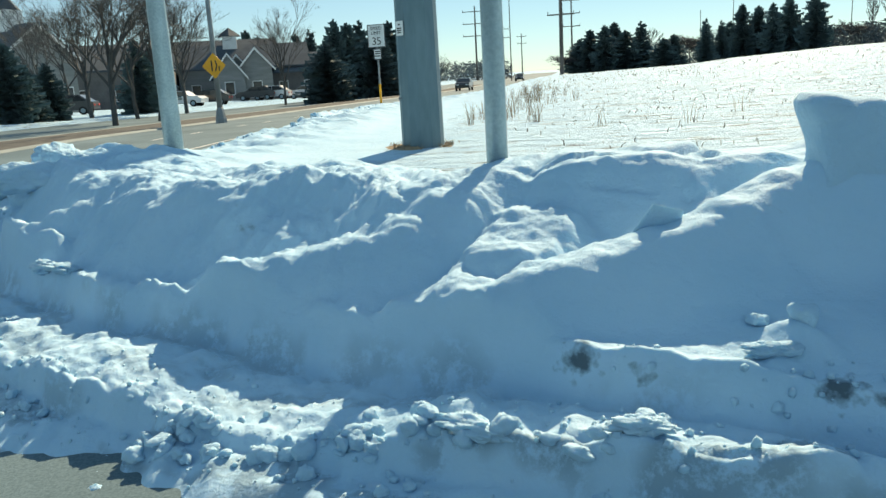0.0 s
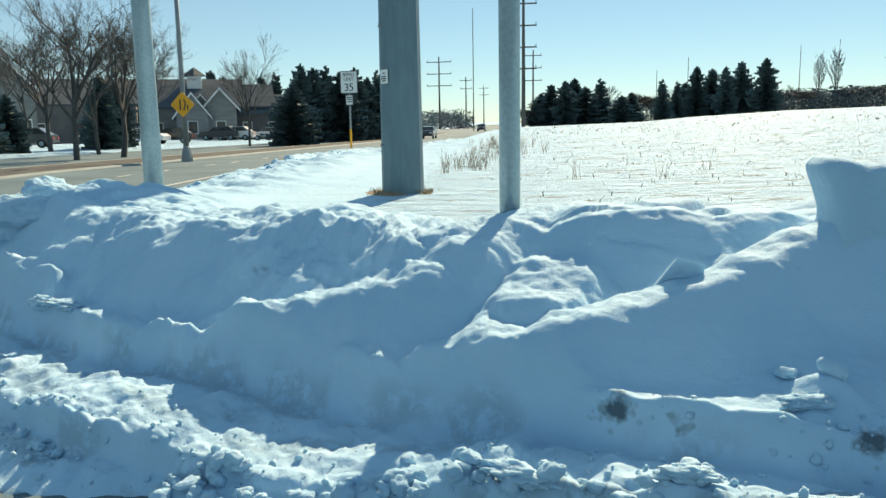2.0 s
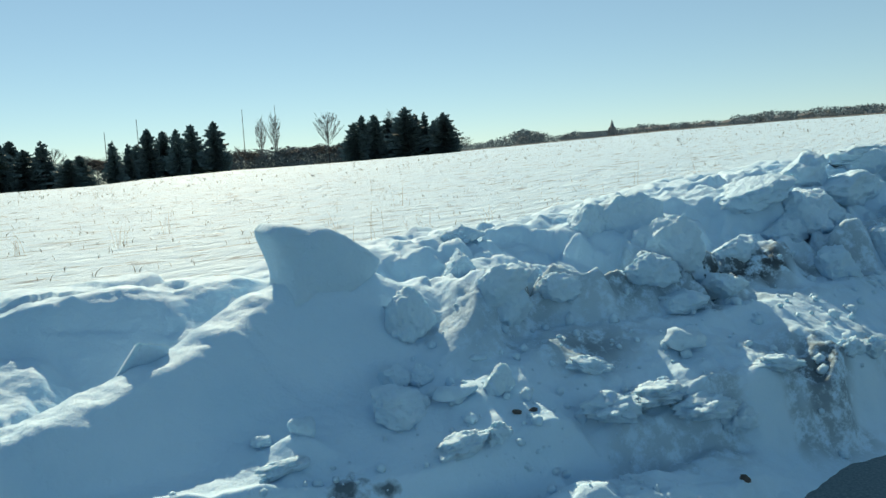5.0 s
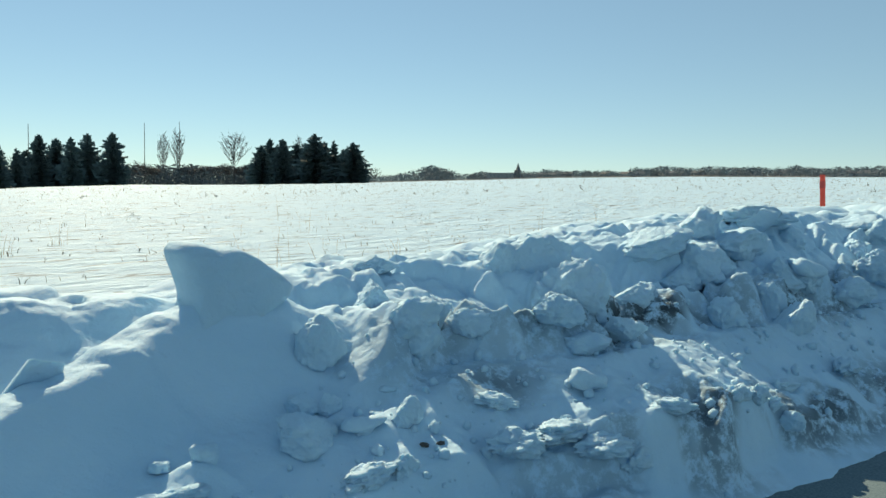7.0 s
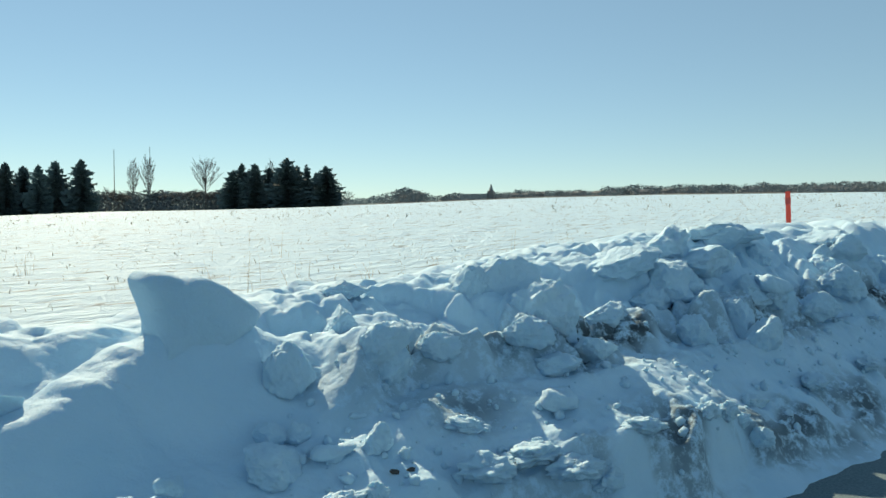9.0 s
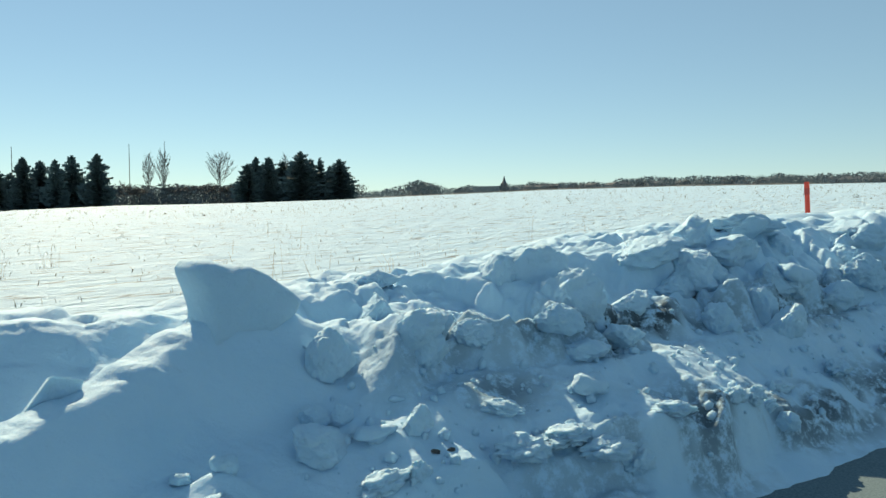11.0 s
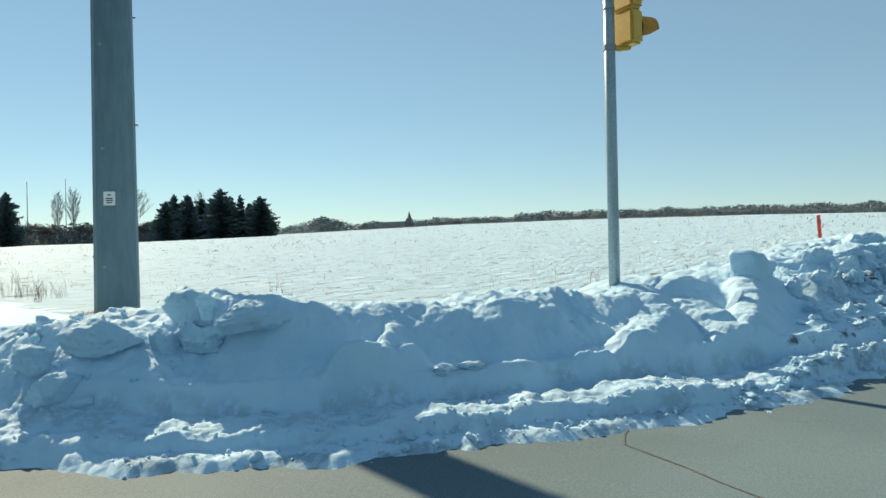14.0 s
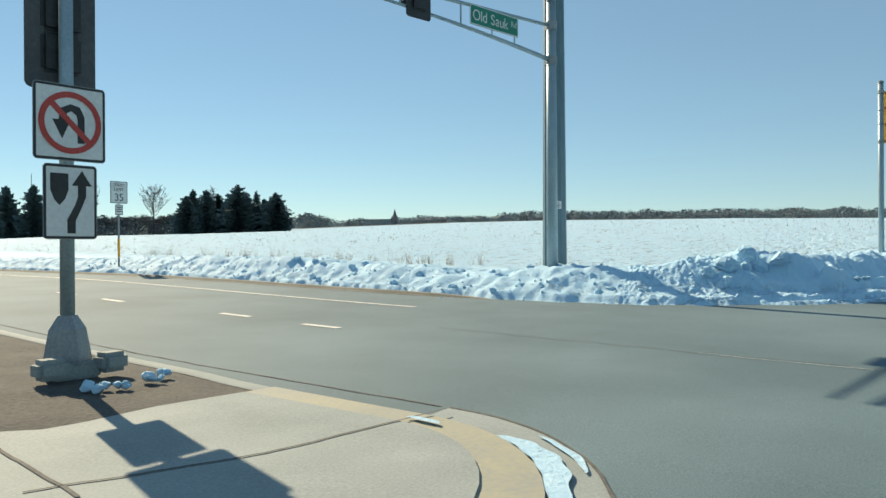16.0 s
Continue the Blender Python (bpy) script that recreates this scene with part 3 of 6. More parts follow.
    slabs = 0.24 * shards(s + 0.10 * fbm(s * 3, d * 3, 3, 42), d + 0.06 * fbm(s * 4, d * 4, 3, 46), 0.46, 1, 4.0) + 0.07 * shards(s, d + 0.05 * fbm(s * 5, d * 5, 3, 43), 0.19, 2, 3.0) + 0.015 * shards(s + 0.03 * fbm(s * 9, d * 9, 2, 47), d, 0.085, 14, 3.0) + 0.015 * fbm(s * 7, d * 7, 4, 44, 0.6)
    rim_part = (1 - smooth(0.20, 0.36, d)) * smooth(-0.06, 0.06, lap)
    z = z + amp * right * (upper * (slabs - 0.09) * (1 - 0.45 * smooth(1.1, 1.6, d)) + rim_part * (0.045 * shards(s, d, 0.20, 5, 1.6) + 0.022 * shards(s, d, 0.085, 6, 1.6) + 0.012 * fbm(s * 12, d * 12, 3, 27)) + (1 - upper) * (1 - rim_part) * 0.012 * shards(s, d, 0.30, 9, 1.0))
    z = z + amp * corner * (((lumps - 0.08) * 0.42 * (1 - 0.7 * smooth(7.5, 9.5, s)) + 0.09 * smooth(7.5, 9.5, s) * fbm(s * 1.3, d * 1.6, 4, 45, 0.55)) * smooth(0.2, 0.6, d) + 0.03 * clods(s, d, 0.12, 7))
    z = z * (1 - back) + fld * back
    z = z + amp * (0.016 * fbm(s * 6, d * 6, 5, 61, 0.62)) * (1 - 0.5 * smooth(0.3, -0.3, s) * (1 - right))
    low = (1 - smooth(cut - 0.05, cut + 0.02, d)) * smooth(-0.2, 0.0, d) * near
    z = z + low * (0.010 * fbm(s * 5.5, d * 5.5, 3, 71, 0.5) + 0.012 * shards(s, d, 0.11, 15) * smooth(0.45, 0.55, d))
    # thin ragged edge of ice on the road
    edge = smooth(-0.20, 0.02, d + 0.05 * right + 0.12 * smooth(-2.8, -2.2, s) * smooth(-0.4, -0.9, s) + 0.06 * smooth(1.0, 0.2, s) * (1 - right) - 0.25 * smooth(8.5, 10, s) - 0.09 * smooth(0.8, 2.0, s) + (0.14 - 0.10 * right) * fbm(s * 1.6, d * 0.5, 4, 81, 0.6))
    return (road - 0.02) * (1 - edge) + z * edge - 0.10 * smooth(4.8, 5.2, d)


def soil_and_shade(s, d):
    """How much the bank is darkened: soil and grit along the foot of its wall, more in the gaps between slabs, and at
    the road edge; soil and painted shade on the lip at the road; painted shade in the hollow; darker bits in the gully.
    """
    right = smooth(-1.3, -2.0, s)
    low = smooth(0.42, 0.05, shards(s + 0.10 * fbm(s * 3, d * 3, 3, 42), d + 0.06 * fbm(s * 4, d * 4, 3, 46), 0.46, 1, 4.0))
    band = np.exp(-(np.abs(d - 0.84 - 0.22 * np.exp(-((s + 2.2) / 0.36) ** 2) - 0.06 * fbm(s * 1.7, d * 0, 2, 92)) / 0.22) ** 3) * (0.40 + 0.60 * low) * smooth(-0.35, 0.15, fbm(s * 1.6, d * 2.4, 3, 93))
    # dirt on the face of the lip, with its shade painted in
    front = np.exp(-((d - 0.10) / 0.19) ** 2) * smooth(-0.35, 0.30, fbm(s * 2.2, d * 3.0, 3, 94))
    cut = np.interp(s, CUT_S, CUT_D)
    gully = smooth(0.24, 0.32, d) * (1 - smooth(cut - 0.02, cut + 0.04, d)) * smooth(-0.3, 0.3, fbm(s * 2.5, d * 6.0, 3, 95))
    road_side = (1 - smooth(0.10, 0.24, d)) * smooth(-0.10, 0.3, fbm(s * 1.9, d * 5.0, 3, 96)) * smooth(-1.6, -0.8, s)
    # shade below the slab, painted into the hollow
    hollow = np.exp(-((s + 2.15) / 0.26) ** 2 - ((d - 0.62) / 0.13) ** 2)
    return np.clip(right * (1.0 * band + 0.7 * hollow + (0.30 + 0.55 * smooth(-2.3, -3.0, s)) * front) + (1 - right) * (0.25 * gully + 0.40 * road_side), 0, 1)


# ---------------------------------------------------------------- ground, road, kerb, bank
def ground_height(x, y):
    d, q = kerb_distance(x, y), cross(x, y)
    rz = road_z(x, y)
    right = smooth(1.2, 3.4, d)
    z = (rz - 0.12) * (1 - right) + field_z(x, y) * right
    lawn = smooth(-27.2, -28.6, q) * smooth(12, 16, y)
    z = z * (1 - lawn) + lawn_z(x, y) * lawn
    return np.where((d > 0.3) & (d < 4.3) & (y < 60), z - 0.12, z)


radii = np.r_[np.arange(0.5, 30, 0.5), 30 * 1.035 ** np.arange(0, 132)]
turns = np.radians(np.arange(0, 360, 0.6))
GA, GR = np.meshgrid(turns, radii, indexing="ij")
GX, GY = EYE[0] + GR * np.cos(GA), EYE[1] + GR * np.sin(GA)
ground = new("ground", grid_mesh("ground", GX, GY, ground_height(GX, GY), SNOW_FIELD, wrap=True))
tagged(ground, "snow-covered stubble field rising gently to the horizon", "ground", kind="structure")

# the road: one sheet for the crossing and the near road, one up the crossing road
WX, WY = np.meshgrid(np.r_[np.linspace(-90, -30, 13), np.arange(-29, 16, 0.5), np.linspace(17, 60, 20)], np.r_[np.linspace(-40, -8, 9), np.arange(-7.5, 11.1, 0.5)], indexing="ij")
road = new("road", grid_mesh("road", WX, WY, road_z(WX, WY), ASPHALT))
tagged(road, "grey salt-dried asphalt at the road junction", "road", kind="structure")
QX, QY = np.meshgrid(np.linspace(-27.4, -5.4, 60), np.r_[np.arange(11, 30, 0.5), 30 * 1.06 ** np.arange(0, 52)], indexing="ij")
AX = QX + 0.117 * (QY - 10)
crossing_road = new("crossing_road", grid_mesh("crossing_road", AX, QY, road_z(AX, QY), ASPHALT))
tagged(crossing_road, "grey salt-dried asphalt road running into the distance", "road", kind="structure")


def bank(name, s0, s1, ds, d1, dd, label):
    S, D = np.meshgrid(np.arange(s0, s1 + ds / 2, ds), np.r_[np.arange(-0.34, 1.9, dd), np.arange(1.9, d1, 2.2 * dd), d1], indexing="ij")
    X, Y = kerb_at(S, D)
    me = grid_mesh(name, X, Y, bank_z(S, D, X, Y), SNOW_BANK)
    # the attribute holds soil together with the painted shade
    me.attributes.new("soil", "FLOAT", "POINT").data.foreach_set("value", soil_and_shade(S, D).reshape(-1).astype(np.float32))
    ob = new(name, me)
    return tagged(ob, label, "snow bank", kind="structure")


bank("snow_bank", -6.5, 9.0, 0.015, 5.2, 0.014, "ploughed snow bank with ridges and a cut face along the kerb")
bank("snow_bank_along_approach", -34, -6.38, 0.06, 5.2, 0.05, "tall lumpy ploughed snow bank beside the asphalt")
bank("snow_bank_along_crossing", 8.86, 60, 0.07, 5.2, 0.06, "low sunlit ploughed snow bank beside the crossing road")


def strip(name, s0, s1, ds, profile, mat, label, category):
    """A band along the kerb with a cross-section (d, height over the road)."""
    S = np.arange(s0, s1 + ds / 2, ds)
    D = np.array([p[0] for p in profile])
    H = np.array([p[1] for p in profile])
    SS, DD = np.meshgrid(S, D, indexing="ij")
    X, Y = kerb_at(SS, DD)
    X0, Y0 = kerb_at(SS, DD * 0)
    ob = new(name, grid_mesh(name, X, Y, road_z(X0, Y0) + H[None, :] - 0.12 * (1 - smooth(s0 + 0.5, s0 + 4.5, SS)), mat, smooth=False))
    return tagged(ob, label, category, kind="structure")


strip("kerb", 9.0, 150, 0.4, [(-0.12, 0.005), (-0.02, 0.012), (0.0, 0.05), (0.03, 0.065), (0.18, 0.065), (0.18, -0.05)], KERB_DIRTY, "weathered brown-stained concrete kerb at the road edge", "kerb")


# ---------------------------------------------------------------- poles, signals and signs
def at_bank(x, y):
    """The height of the snow or the road at a place."""
    xx, yy = np.array([float(x)]), np.array([float(y)])
    j = np.argmin((KP[:, 0] - x) ** 2 + (KP[:, 1] - y) ** 2)
    d = (x - KP[j, 0]) * KN[j, 0] + (y - KP[j, 1]) * KN[j, 1]
    if d < -0.3:
        return float(road_z(xx, yy)[0])
    if d < 5.2 and KS[j] < 60:
        return float(bank_z(np.array([KS[j]]), np.array([d]), xx, yy)[0])
    return float(ground_height(xx, yy)[0])


def signal_head(parent, m, shell, n=3, back=None):
    """A three-lens signal facing -y, its sections, lenses and visors as parts; m places it on its pole."""
    head = new("signal_head")
    head.parent = parent
    head.matrix_local = m
    for k in range(n):
        bm = bmesh.new()
        box(bm, -0.17, 0.17, -0.06, 0.10, -0.175 + k * 0.36, 0.175 + k * 0.36, 0.03)
        part("signal_section", bm, shell, head)
        bm = bmesh.new()
        tube(bm, [((0, -0.062, k * 0.36), 0.145), ((0, -0.085, k * 0.36), 0.14), ((0, -0.095, k * 0.36), 0.09)], 18)
        part("lens", bm, LENS, head, "dark unlit lens")
        bm = bmesh.new()
        rows = []
        for y, lo in ((-0.06, -35), (-0.16, -22), (-0.27, 0)):
            rows.append([bm.verts.new((0.158 * math.cos(a), y, k * 0.36 + 0.158 * math.sin(a))) for a in np.radians(np.linspace(lo, 180 - lo, 17))])
        for p, q in zip(rows, rows[1:]):
            for i in range(16):
                bm.faces.new((p[i], p[i + 1], q[i + 1], q[i]))
        bmesh.ops.solidify(bm, geom=list(bm.faces), thickness=0.006)
        part("visor", bm, shell, head)
    if back:
        bm = bmesh.new()
        plate(bm, 0.60, 0.36 * n + 0.28, 0.012, 0.06, 0.05, 0.36 * (n - 1) / 2)
        part("backplate", bm, back, head, "black rectangular backplate with rounded corners")
    return head


def sign_plate(name, parent, w, h, mat, border, m, corner=0.035):
    pl = new(name)
    bm = bmesh.new()
    plate(bm, w, h, 0.004, corner)
    me = finish(name, bm, GALV_DARK)
    bpy.data.objects.remove(pl)
    pl = new(name, me)
    pl.parent = parent
    pl.matrix_local = m
    for nm, k, mt, y in (("border", 0.006, border, -0.0025), ("face", 0.026, mat, -0.005)):
        bm = bmesh.new()
        plate(bm, w - 2 * k, h - 2 * k, 0.002, max(corner - k, 0.008), y)
        part(nm, bm, mt, pl)
    return pl


def signal_post():
    x, y = 0.014, 4.33
    base = at_bank(x, y) - 0.5
    th = thing("traffic_signal_post", pose(x, y, base), "galvanised pedestal post with a yellow three-lens traffic signal standing in snow", "traffic signal")
    bm = bmesh.new()
    tube(bm, [((0, 0, 0), 0.057), ((0, 0, 2.0), 0.057), ((0, 0, 4.66 - base), 0.055)], 20)
    part("post", bm, GALV, th, smooth=True)
    bm = bmesh.new()
    tube(bm, [((0, 0, 4.64 - base), 0.062), ((0, 0, 4.68 - base), 0.06), ((0, 0, 4.70 - base), 0.03)], 20)
    part("cap", bm, GALV_DARK, th)
    face = -30
    head = signal_head(th, pose(0.19, -0.13, 3.56 - base, 0, 0, 62), YELLOW)
    for z in (3.36, 4.45):
        bm = bmesh.new()
        tube(bm, [((0, 0, z - base), 0.03), ((0.10, -0.07, z - base), 0.03), ((0.20, -0.13, z - base + (0.03 if z < 4 else -0.03)), 0.035)], 10)
        part("bracket", bm, YELLOW, th)
        bm = bmesh.new()
        tube(bm, [((0, 0, z - 0.03 - base), 0.066), ((0, 0, z + 0.03 - base), 0.066)], 16)
        part("clamp", bm, GALV_DARK, th)
    for z in (4.05, 3.75):
        bm = bmesh.new()
        tube(bm, [((0, 0, z - 0.012 - base), 0.061), ((0, 0, z + 0.012 - base), 0.061)], 16)
        part("band", bm, GALV_DARK, th)


signal_post()


def mono_pole():
    x, y = -0.9, 11.72
    base = 0.0
    th = thing("power_pole", pose(x, y, base), "thick twelve-sided tapered weathered steel transmission pole in snow", "utility pole")
    bm = bmesh.new()
    tube(bm, [((0, 0, z), 0.318 - 0.0065 * z) for z in (0, 3, 6, 12, 24)], 12)
    part("shaft", bm, STEEL, th)
    a = math.atan2(-0.69, -0.72)
    turn = Matrix.Rotation(a + math.pi / 2, 4, "Z")
    tag = sign_plate("notice_plate", th, 0.17, 0.21, SIGN_WHITE, SIGN_WHITE, Matrix.Translation((0.312 * math.cos(a), 0.312 * math.sin(a), 2.18)) @ turn, 0.01)
    for dz, w in ((0.05, 0.05), (0.0, 0.10), (-0.03, 0.10), (-0.06, 0.08)):
        bm = bmesh.new()
        box(bm, -w / 2, w / 2, -0.008, -0.006, dz - 0.008, dz + 0.008)
        part("bar", bm, SIGN_BLACK, tag)
    for z, az in ((1.2, -150), (2.9, -150), (4.4, -152), (5.9, -150), (3.3, -35), (4.9, -35), (6.2, -35)):
        bm = bmesh.new()
        r = 0.315 - 0.0065 * z
        c = Vector((math.cos(radians(az)), math.sin(radians(az)), 0))
        tube(bm, [(c * (r - 0.02) + Vector((0, 0, z)), 0.014), (c * (r + 0.03) + Vector((0, 0, z)), 0.014), (c * (r + 0.04) + Vector((0, 0, z)), 0.024)], 8)
        part("step_lug", bm, GALV_DARK, th)


mono_pole()


def mast_arm():
    x, y = -4.11, 10.28
    base = 0.1
    th = thing("signal_mast", pose(x, y, base), "tall galvanised signal mast with a double arm over the road", "signal mast")
    bm = bmesh.new()
    tube(bm, [((0, 0, 0), 0.125), ((0, 0, 3), 0.115), ((0, 0, 6.3), 0.10)], 24)
    part("mast", bm, GALV, th, smooth=True)
    bm = bmesh.new()
    tube(bm, [((0, 0, 6.3), 0.108), ((0, 0, 6.34), 0.105), ((0, 0, 6.37), 0.04)], 24)
    part("cap", bm, GALV_DARK, th)
    way = Vector((-0.98, 0.20, 0))
    low = [way * u + Vector((0, 0, 5.03 + 0.12 * (1 - (1 - u / 6.0) ** 2) * 2.2)) for u in np.linspace(0, 6.0, 13)]
    high = [way * u + Vector((0, 0, 5.78 - 0.045 * u)) for u in np.linspace(0, 6.0, 7)]
    bm = bmesh.new()
    tube(bm, [(p, 0.05 - 0.0025 * i) for i, p in enumerate(low)], 12)
    part("lower_arm", bm, GALV, th, smooth=True)
    bm = bmesh.new()
    tube(bm, [(p, 0.035) for p in high], 12)
    part("upper_arm", bm, GALV, th, smooth=True)
    for z in (5.03, 5.78):
        bm = bmesh.new()
        tube(bm, [((0, 0, z - 0.09), 0.125), ((0, 0, z + 0.09), 0.125)], 20)
        part("collar", bm, GALV_DARK, th)
    for u in (1.25, 1.95, 2.85, 4.4):
        a = np.interp(u, np.linspace(0, 6, 13), [p.z for p in low])
        b = 5.78 - 0.045 * u
        bm = bmesh.new()
        tube(bm, [(way * u + Vector((0, 0, a)), 0.018), (way * u + Vector((0, 0, b)), 0.018)], 8)
        part("strut", bm, GALV, th)
    head = signal_head(th, Matrix.Translation(way * 4.0 + Vector((0.02, 0.02, 5.42))) @ Matrix.Rotation(math.atan2(0.2, -0.98) + math.pi + radians(180), 4, "Z"), BLACK, 3, BLACK)
    # street name board
    sg = sign_plate("street_name_board", th, 1.45, 0.40, SIGN_GREEN, SIGN_WHITE, Matrix.Translation(way * 1.93 + Vector((-0.012, -0.06, 5.48))) @ Matrix.Rotation(math.atan2(-0.20, 0.98), 4, "Z"), 0.03)
    tagged(sg, "green street name board with white letters")
    letters("letters", "Old Sauk", 0.30, SIGN_WHITE, sg, -0.12, -0.008, -0.10, 0.95)
    letters("letters", "Rd", 0.17, SIGN_WHITE, sg, 0.58, -0.008, -0.02, 0.9)


mast_arm()


def speed_sign():
    x, y = -3.35, 27.0
    base = at_bank(x, y) - 0.3
    th = thing("speed_limit_sign", pose(x, y, base, 0, 0, -8), "white speed limit sign on a thin steel post in the snow", "road sign")
    bm = bmesh.new()
    box(bm, -0.03, 0.03, -0.02, 0.02, 0, 3.35 - base, 0.006)
    part("post", bm, GALV_DARK, th)
    bm = bmesh.new()
    box(bm, -0.036, 0.036, -0.026, 0.026, 0.6, 1.25, 0.006)
    part("reflector_sleeve", bm, SIGN_AMBER, th, "yellow reflective sleeve")
    pl = sign_plate("speed_plate", th, 0.61, 0.76, SIGN_WHITE, SIGN_BLACK, pose(0, -0.03, 3.06 - base))
    letters("letters", "SPEED", 0.15, SIGN_BLACK, pl, 0, -0.008, 0.20)
    letters("letters", "LIMIT", 0.15, SIGN_BLACK, pl, 0, -0.008, 0.05)
    letters("letters", "35", 0.36, SIGN_BLACK, pl, 0, -0.008, -0.29)
    sub = sign_plate("lower_plate", th, 0.27, 0.36, SIGN_WHITE, SIGN_BLACK, pose(0, -0.03, 2.46 - base), 0.02)
    for dz in (0.09, 0.02, -0.06):
        bm = bmesh.new()
        box(bm, -0.09, 0.09, -0.009, -0.006, dz - 0.018, dz + 0.018)
        part("bar", bm, SIGN_BLACK, sub)


speed_sign()


def lamp_pole():
    x, y = -11.0, 33.0
    base = float(road_z(np.array([x]), np.array([y]))[0]) + 0.1
    th = thing("lamp_pole", pose(x, y, base), "tall grey lamp pole with an amber diamond sign", "lamp pole")
    bm = bmesh.new()
    tube(bm, [((0, 0, 0.5), 0.115), ((0, 0, 4), 0.10), ((0, 0, 10), 0.075)], 16)
    part("shaft", bm, GALV_DARK, th, smooth=True)
    bm = bmesh.new()
    tube(bm, [((0, 0, -0.1), 0.25), ((0, 0, 0.08), 0.24), ((0, 0, 0.50), 0.15), ((0, 0, 0.56), 0.12)], 8)
    part("base", bm, GALV_DARK, th)
    pl = new("diamond_plate")
    bm = bmesh.new()
    plate(bm, 0.76, 0.76, 0.004, 0.05)
    me = finish("diamond_plate", bm, SIGN_AMBER)
    bpy.data.objects.remove(pl)
    pl = new("diamond_plate", me)
    pl.parent = th
    pl.matrix_local = pose(0.0, -0.13, 2.28, 0, 45, -8)
    tagged(pl, "amber diamond warning sign with black lane lines")
    for pts in (((-0.13, -0.22), (-0.07, -0.22), (-0.07, 0.22), (-0.13, 0.22)), ((0.02, -0.22), (0.08, -0.22), (0.16, 0.02), (0.10, 0.22), (0.04, 0.22), (0.10, 0.02)),
                ((0.20, -0.22), (0.25, -0.22), (0.25, -0.02), (0.20, -0.02))):
        bm = bmesh.new()
        outline(bm, pts, -0.006, 0.003)
        ln = part("lane_figure", bm, SIGN_BLACK, pl)
        ln.matrix_local = pose(0, 0, 0, 0, -45, 0)


lamp_pole()


def marker_stake():
    x, y = 12.99, 4.44
    base = at_bank(x, y) - 0.3
    th = thing("marker_stake", pose(x, y, base, 0, 3, 72), "flat red plastic marker stake stuck in the snow", "marker stake")
    bm = bmesh.new()
    box(bm, -0.045, 0.045, -0.012, 0.012, 0, 2.0 - base, 0.008)
    part("blade", bm, RED_STAKE, th)
    bm = bmesh.new()
    box(bm, -0.047, 0.047, -0.014, 0.014, 1.78 - base, 1.90 - base, 0.004)
    part("band", bm, SIGN_RED, th)


marker_stake()


def stripe(name, pts, w, h, mat, label, category, jag=0.0):
    """A thin band on the road along the points."""
    bm = bmesh.new()
    lo, hi = [], []
    path = []
    for a, b in zip(pts, pts[1:]):
        a, b = Vector(a), Vector(b)
        n = max(2, int((b - a).length / 0.25))
        path += [a.lerp(b, k / n) for k in range(n)]
    path.append(Vector(pts[-1]))
    for i, p in enumerate(path):
        t = (path[min(i + 1, len(path) - 1)] - path[max(i - 1, 0)]).normalized()
        nrm = Vector((-t.y, t.x))
        j = jag * noise.noise(Vector((p.x * 2.3, p.y * 2.3, 1)))
        ww = w * (1 + 0.5 * noise.noise(Vector((p.x * 3, p.y * 3, 5)))) if jag else w
        for sgn, row in ((0.5, lo), (-0.5, hi)):
            q = p + nrm * (sgn * ww + j)
            row.append(bm.verts.new((q.x, q.y, float(road_z(np.array([q.x]), np.array([q.y]))[0]) + h)))
    for k in range(len(path) - 1):
        bm.faces.new((lo[k], lo[k + 1], hi[k + 1], hi[k]))
    tagged(new(name, finish(name, bm, mat)), label, category, kind="structure")


def along(q, y):
    return (q + 0.117 * (y - 10), y)


